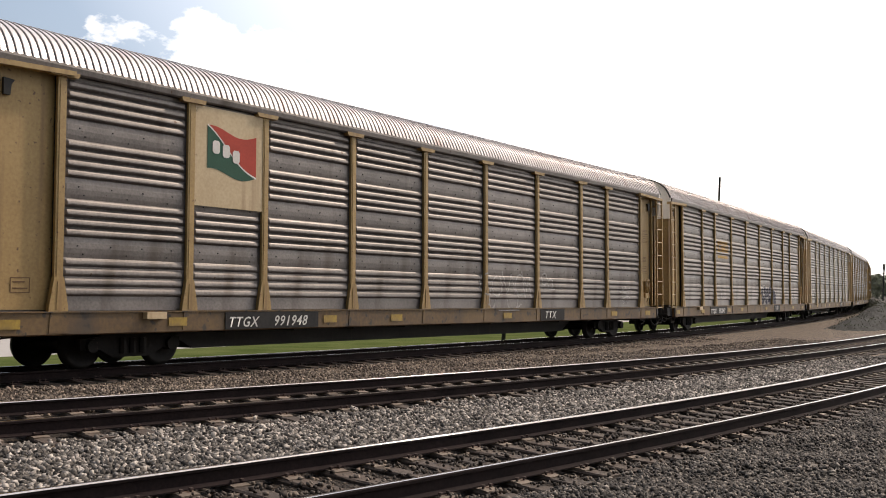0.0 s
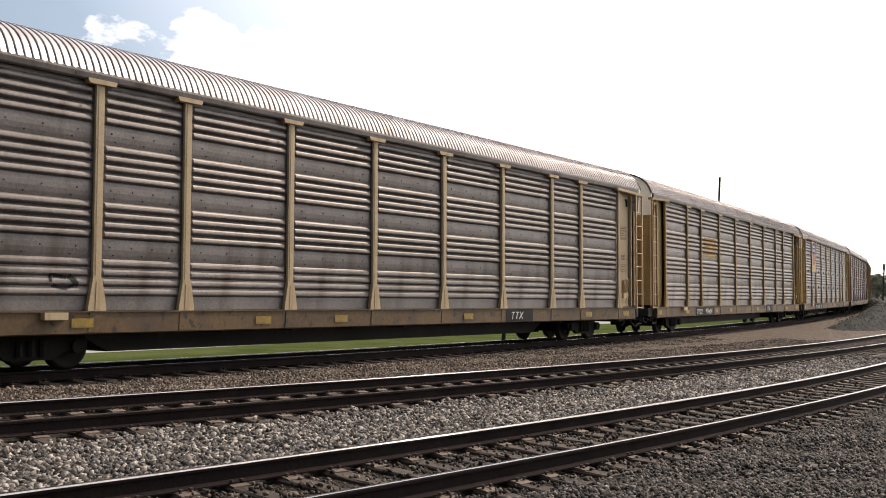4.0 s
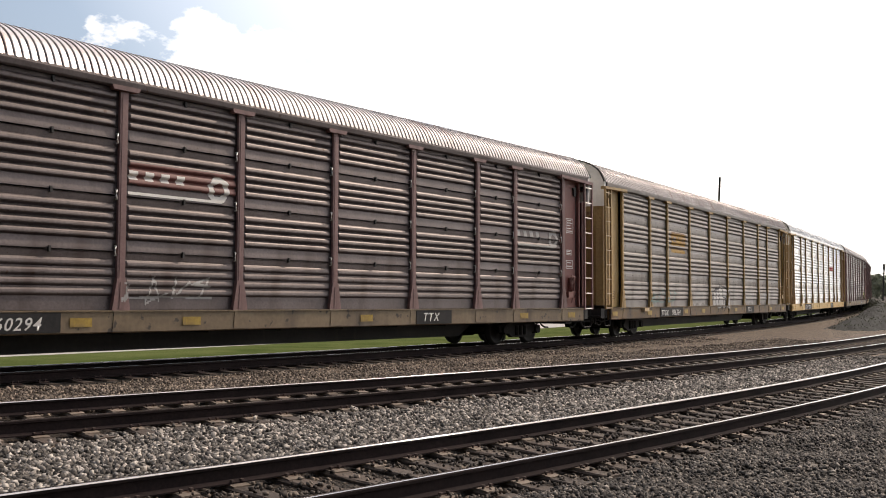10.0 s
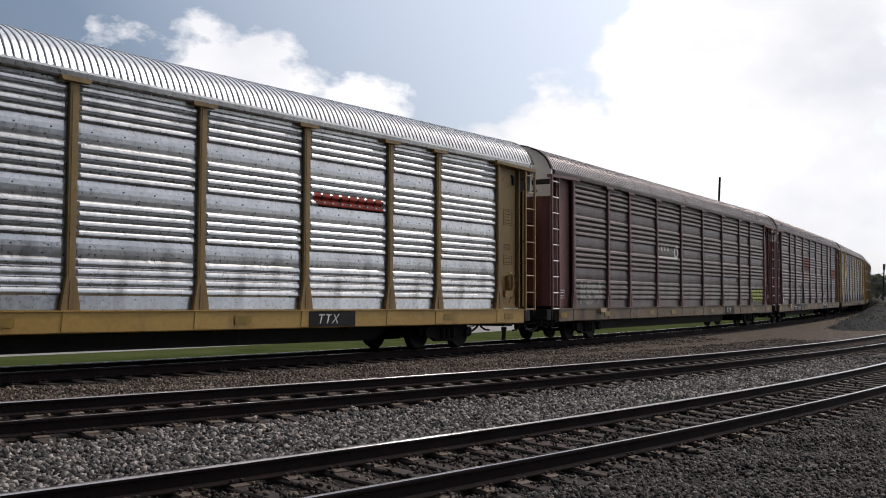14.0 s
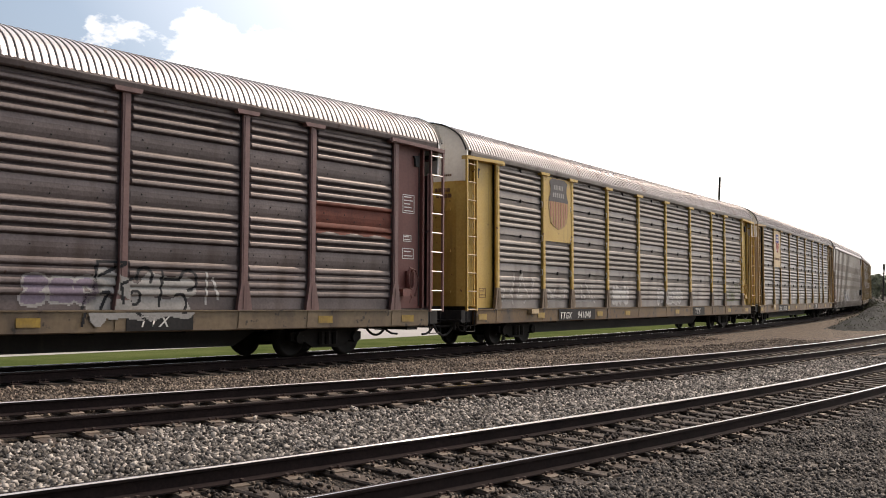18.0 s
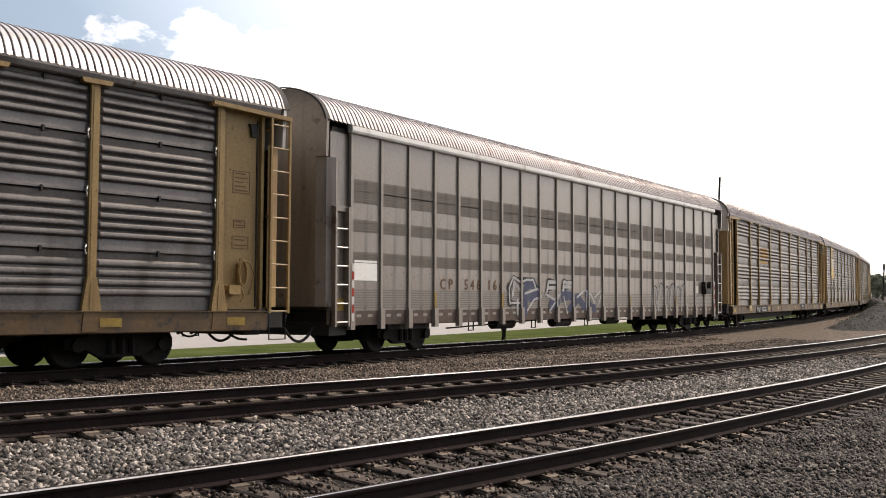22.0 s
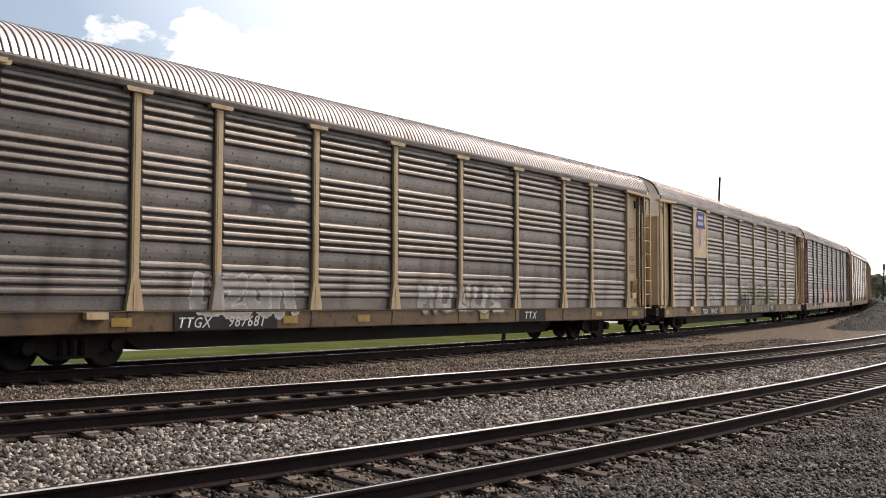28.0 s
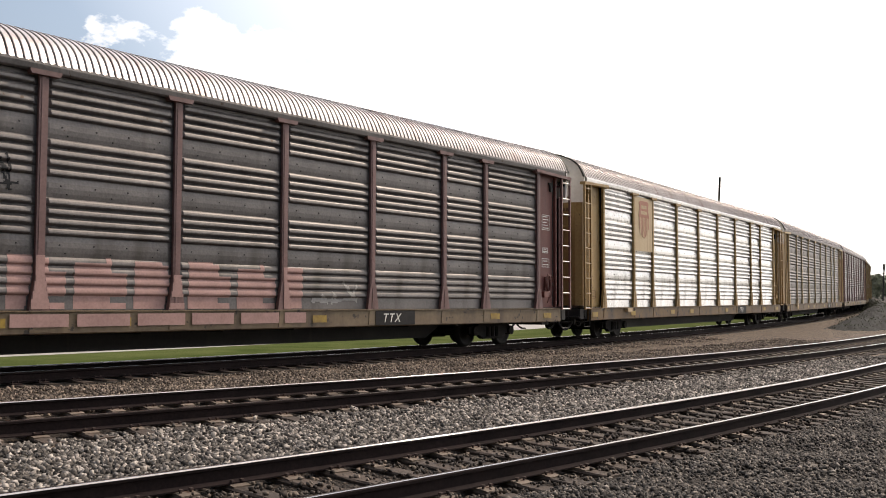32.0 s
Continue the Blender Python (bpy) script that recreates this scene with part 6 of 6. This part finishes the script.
def motions():
    for wheel, m, way in CAR_WHEELS:
        rows = [(k / FPS, m @ Matrix.Rotation(way * car_run(k / FPS) / 0.335, 4, "Y")) for k in range(21 * FPS, 26 * FPS + 1)]
        walk(wheel, [(0, rows[0][1])] + rows + [(32, rows[-1][1])])
    walk(PASSING, [(k * 0.5, at_line(MAIN, car_run(k * 0.5)) @ pose(0, CAR_OFF, -1.325)) for k in range(65)])
    # each wheelset turns while its car is near enough to see it turn
    last = 32 * FPS
    for wheel, i, dx in WHEELSETS:
        seen = [k for k in range(0, last + 1) if -16 < 20.9 + 28.5 * i - run_out(k / FPS) < 48]
        if not seen:
            continue
        rows = [(k / FPS, rolling(dx, i, k)) for k in seen]
        if seen[0] > 0:
            rows.insert(0, (0, rows[0][1]))
        if seen[-1] < last:
            rows.append((32, rows[-1][1]))
        walk(wheel, rows)
    for i, car in enumerate(CARS):
        walk(car, [(k * 0.5, car_pose(i, k * 0.5)) for k in range(65)])


# ---- beyond the tracks ----
def tree(x, y, h, seed):
    """A tapered trunk, limbs and a ragged crown of many leaf clumps."""
    r = random.Random(seed)
    t = thing("tree", "distant leafy tree with haze put into its leaf colour", "tree", "distant trees")
    s = Shape()
    s.tube([(0, 0, -0.3), (r.uniform(-0.1, 0.1), 0, h * 0.3), (r.uniform(-0.3, 0.3), 0, h * 0.75)], h * 0.022, 7)
    part("trunk", s.mesh("trunk", BARK), t)
    limb = Shape()
    for k in range(6):
        a, z = r.uniform(0, 6.28), h * r.uniform(0.3, 0.6)
        limb.tube([(0, 0, z), (math.cos(a) * h * 0.12, math.sin(a) * h * 0.12, z + h * 0.1), (math.cos(a) * h * 0.24, math.sin(a) * h * 0.24, z + h * 0.16)], h * 0.008, 5)
    part("limbs", limb.mesh("limbs", BARK), t)
    g = np.random.default_rng(seed)
    n = 1300
    lobes = [(g.normal(0, 0.3, 2) * h, h * g.uniform(0.08, 0.85), h * g.uniform(0.13, 0.21)) for _ in range(11)]
    s = Shape()
    for k in range(n):
        (ox, oy), oz, rad = lobes[k % 11]
        d = g.normal(size=3)
        d = d / np.linalg.norm(d) * rad * g.uniform(0.55, 1.1)
        c = np.array([ox, oy, oz]) + d * (1, 1, 0.85)
        e = g.normal(size=(4, 3)) * h * 0.028
        b = len(s.v)
        s.v += [tuple(c + q) for q in e]
        s.f += [(b, b + 1, b + 2), (b, b + 2, b + 3), (b, b + 3, b + 1)]
    part("crown", s.mesh("crown", HAZE_LEAF), t)
    t.matrix_basis = pose(x, y, -0.5, 0, 0, r.uniform(0, 360))


def distance():
    r = random.Random(5)
    for k in range(34):
        a, d = radians(18.3 - 0.36 * k + r.uniform(-0.2, 0.2)), r.uniform(330, 400)
        tree(math.cos(a) * d, math.sin(a) * d, r.uniform(7.0, 9.0), k)
    a = radians(18.1)
    tree(math.cos(a) * 250, math.sin(a) * 250, 9.5, 40)
    p = thing("utility_pole", "tall dark wooden pole standing beyond the train", "pole")
    s = Shape()
    s.tube([(0, 0, -1.7), (0, 0, 8), (0, 0, 15.46)], 0.14, 8)
    part("shaft", s.mesh("shaft", BLACK), p)
    p.matrix_basis = pose(120, 56.4, 0)
    p = thing("signal_mast", "slender dark mast in front of the far trees", "pole")
    s = Shape()
    s.tube([(0, 0, -1.7), (0, 0, 8.2)], 0.16, 6)
    s.box(-0.35, 0.35, -0.2, 0.2, 7.2, 8.6)
    part("shaft", s.mesh("shaft", BLACK), p)
    p.matrix_basis = pose(257, 77.5, 0)
    q, h = on_line(MAIN, 31.0, 3.2)
    p = thing("marker_post", "short dark marker post in the grass", "post")
    s = Shape()
    s.box(-0.06, 0.06, -0.05, 0.05, -0.2, 0.5, 0.015)
    s.box(-0.085, 0.085, -0.06, 0.06, 0.34, 0.5, 0.02)
    part("stub", s.mesh("stub", BLACK), p)
    p.matrix_basis = pose(q.x, q.y, -0.53)


def weed_bank():
    """A low bank of dark stone and weeds between the tracks, where they part."""
    s, rows = Shape(), []
    for i in range(76):
        d = 57 + i * 1.3
        a, h = on_line(NEAR_A, d)
        c, _ = on_line(MAIN, d + 1)
        gap = (c - a).length
        grow = min(1, (d - 57) / 24.0) ** 0.8
        o0, o1 = 2.0, max(3.4, min(6.7, gap - 3.3))
        m = at_line(NEAR_A, d)
        row = []
        for j in range(17):
            o = o0 + (o1 - o0) * j / 16
            f = math.sin(math.pi * j / 16) ** 0.8
            z = -0.5 + grow * f * (1.35 + 0.3 * noise.noise((d * 0.35, o * 0.6, 0))) + (0.14 * noise.noise((d * 1.7, o * 2.1, 3)) if 0 < j < 16 else -0.05)
            row.append(m @ Vector((0, o, z)))
        rows.append(row)
    s.grid(rows)
    thing("weed_bank", "low bank of dark stone overgrown with weeds", "bank", kind="structure", me=s.mesh("weed_bank", BALLAST_DARK))
    g = np.random.default_rng(3)
    w = Shape()
    for k in range(1700):
        i, j = int(g.integers(2, 72)), int(g.integers(2, 15))
        c = np.array(rows[i][j]) + g.normal(size=3) * (0.5, 0.2, 0.02)
        for q in range(3):
            e = g.normal(size=(3, 3)) * (0.03, 0.03, 0.04)
            n0 = len(w.v)
            w.v += [tuple(c + v + (0, 0, 0.02)) for v in e]
            w.f.append((n0, n0 + 1, n0 + 2))
    thing("weeds", "grey-green weeds on the stone bank", "weeds", kind="stuff", me=w.mesh("weeds", WEED))


def unseen_wall():
    """Unseen dark wall added behind the camera; closes the place, cuts low sky light."""
    s, rows = Shape(), []
    for k in range(61):
        a = radians(140 + k * 3.2)
        r = 40 + 5 * noise.noise((k * 0.4, 1, 0))
        h = 14.5 + 2.5 * noise.noise((k * 0.7, 4, 0)) + 1.2 * noise.noise((k * 2.1, 7, 0))
        rows.append([(math.cos(a) * (r + 0.05 * z * z), math.sin(a) * (r + 0.05 * z * z), -0.55 + z * h / 10) for z in (0, 3, 6, 8.5, 10)])
    s.grid(rows)
    thing("backdrop", "unseen dark wall added to cut low sky light", "woods", kind="structure", me=s.mesh("backdrop", UNSEEN_WALL))


ground()
unseen_wall()
weed_bank()
distance()
train()
PASSING, CAR_OFF = passing_car(), 16.2
track("track_near", NEAR_B, "nearest railway track with rusty rails on wooden ties", 0.57, 1.0, 105)
track("track_middle", NEAR_A, "middle railway track with rusty rails on wooden ties", 0.57, 1.5, 110)
track("track_main", MAIN, "curved main track that the train runs on", 0.57, 4.0, 80, CANT)
stones("near_stones", NEAR_B, 1.5, 30, 1.0, 2.9, 780, 0.066, STONE, "loose grey crushed ballast stones", 0.57, 1.0, 1)
stones("crib_stones", NEAR_B, 1.5, 24, -1.3, 1.2, 330, 0.052, STONE_CRIB, "dirty stones between the ties", 0.57, 1.0, 4)
stones("shoulder_stones", NEAR_B, 3, 26, -5.5, -1.2, 640, 0.054, STONE_DARK, "dusty grey-brown ballast stones beside the track", 0.57, 1.0, 5)
stones("middle_stones", NEAR_A, 3, 44, 0.9, 4.6, 380, 0.055, STONE_TAN, "loose tan ballast stones", 0.57, 1.5, 2)
stones("between_stones", NEAR_A, 3, 34, -2.6, -0.9, 640, 0.063, STONE, "loose grey ballast stones between the tracks", 0.57, 1.5, 3)
stones("far_stones", MAIN, 4, 40, -3.2, -1.45, 330, 0.055, STONE_TAN, "loose tan gravel beside the train's track", 0.57, 4.0, 6, CANT)
motions()
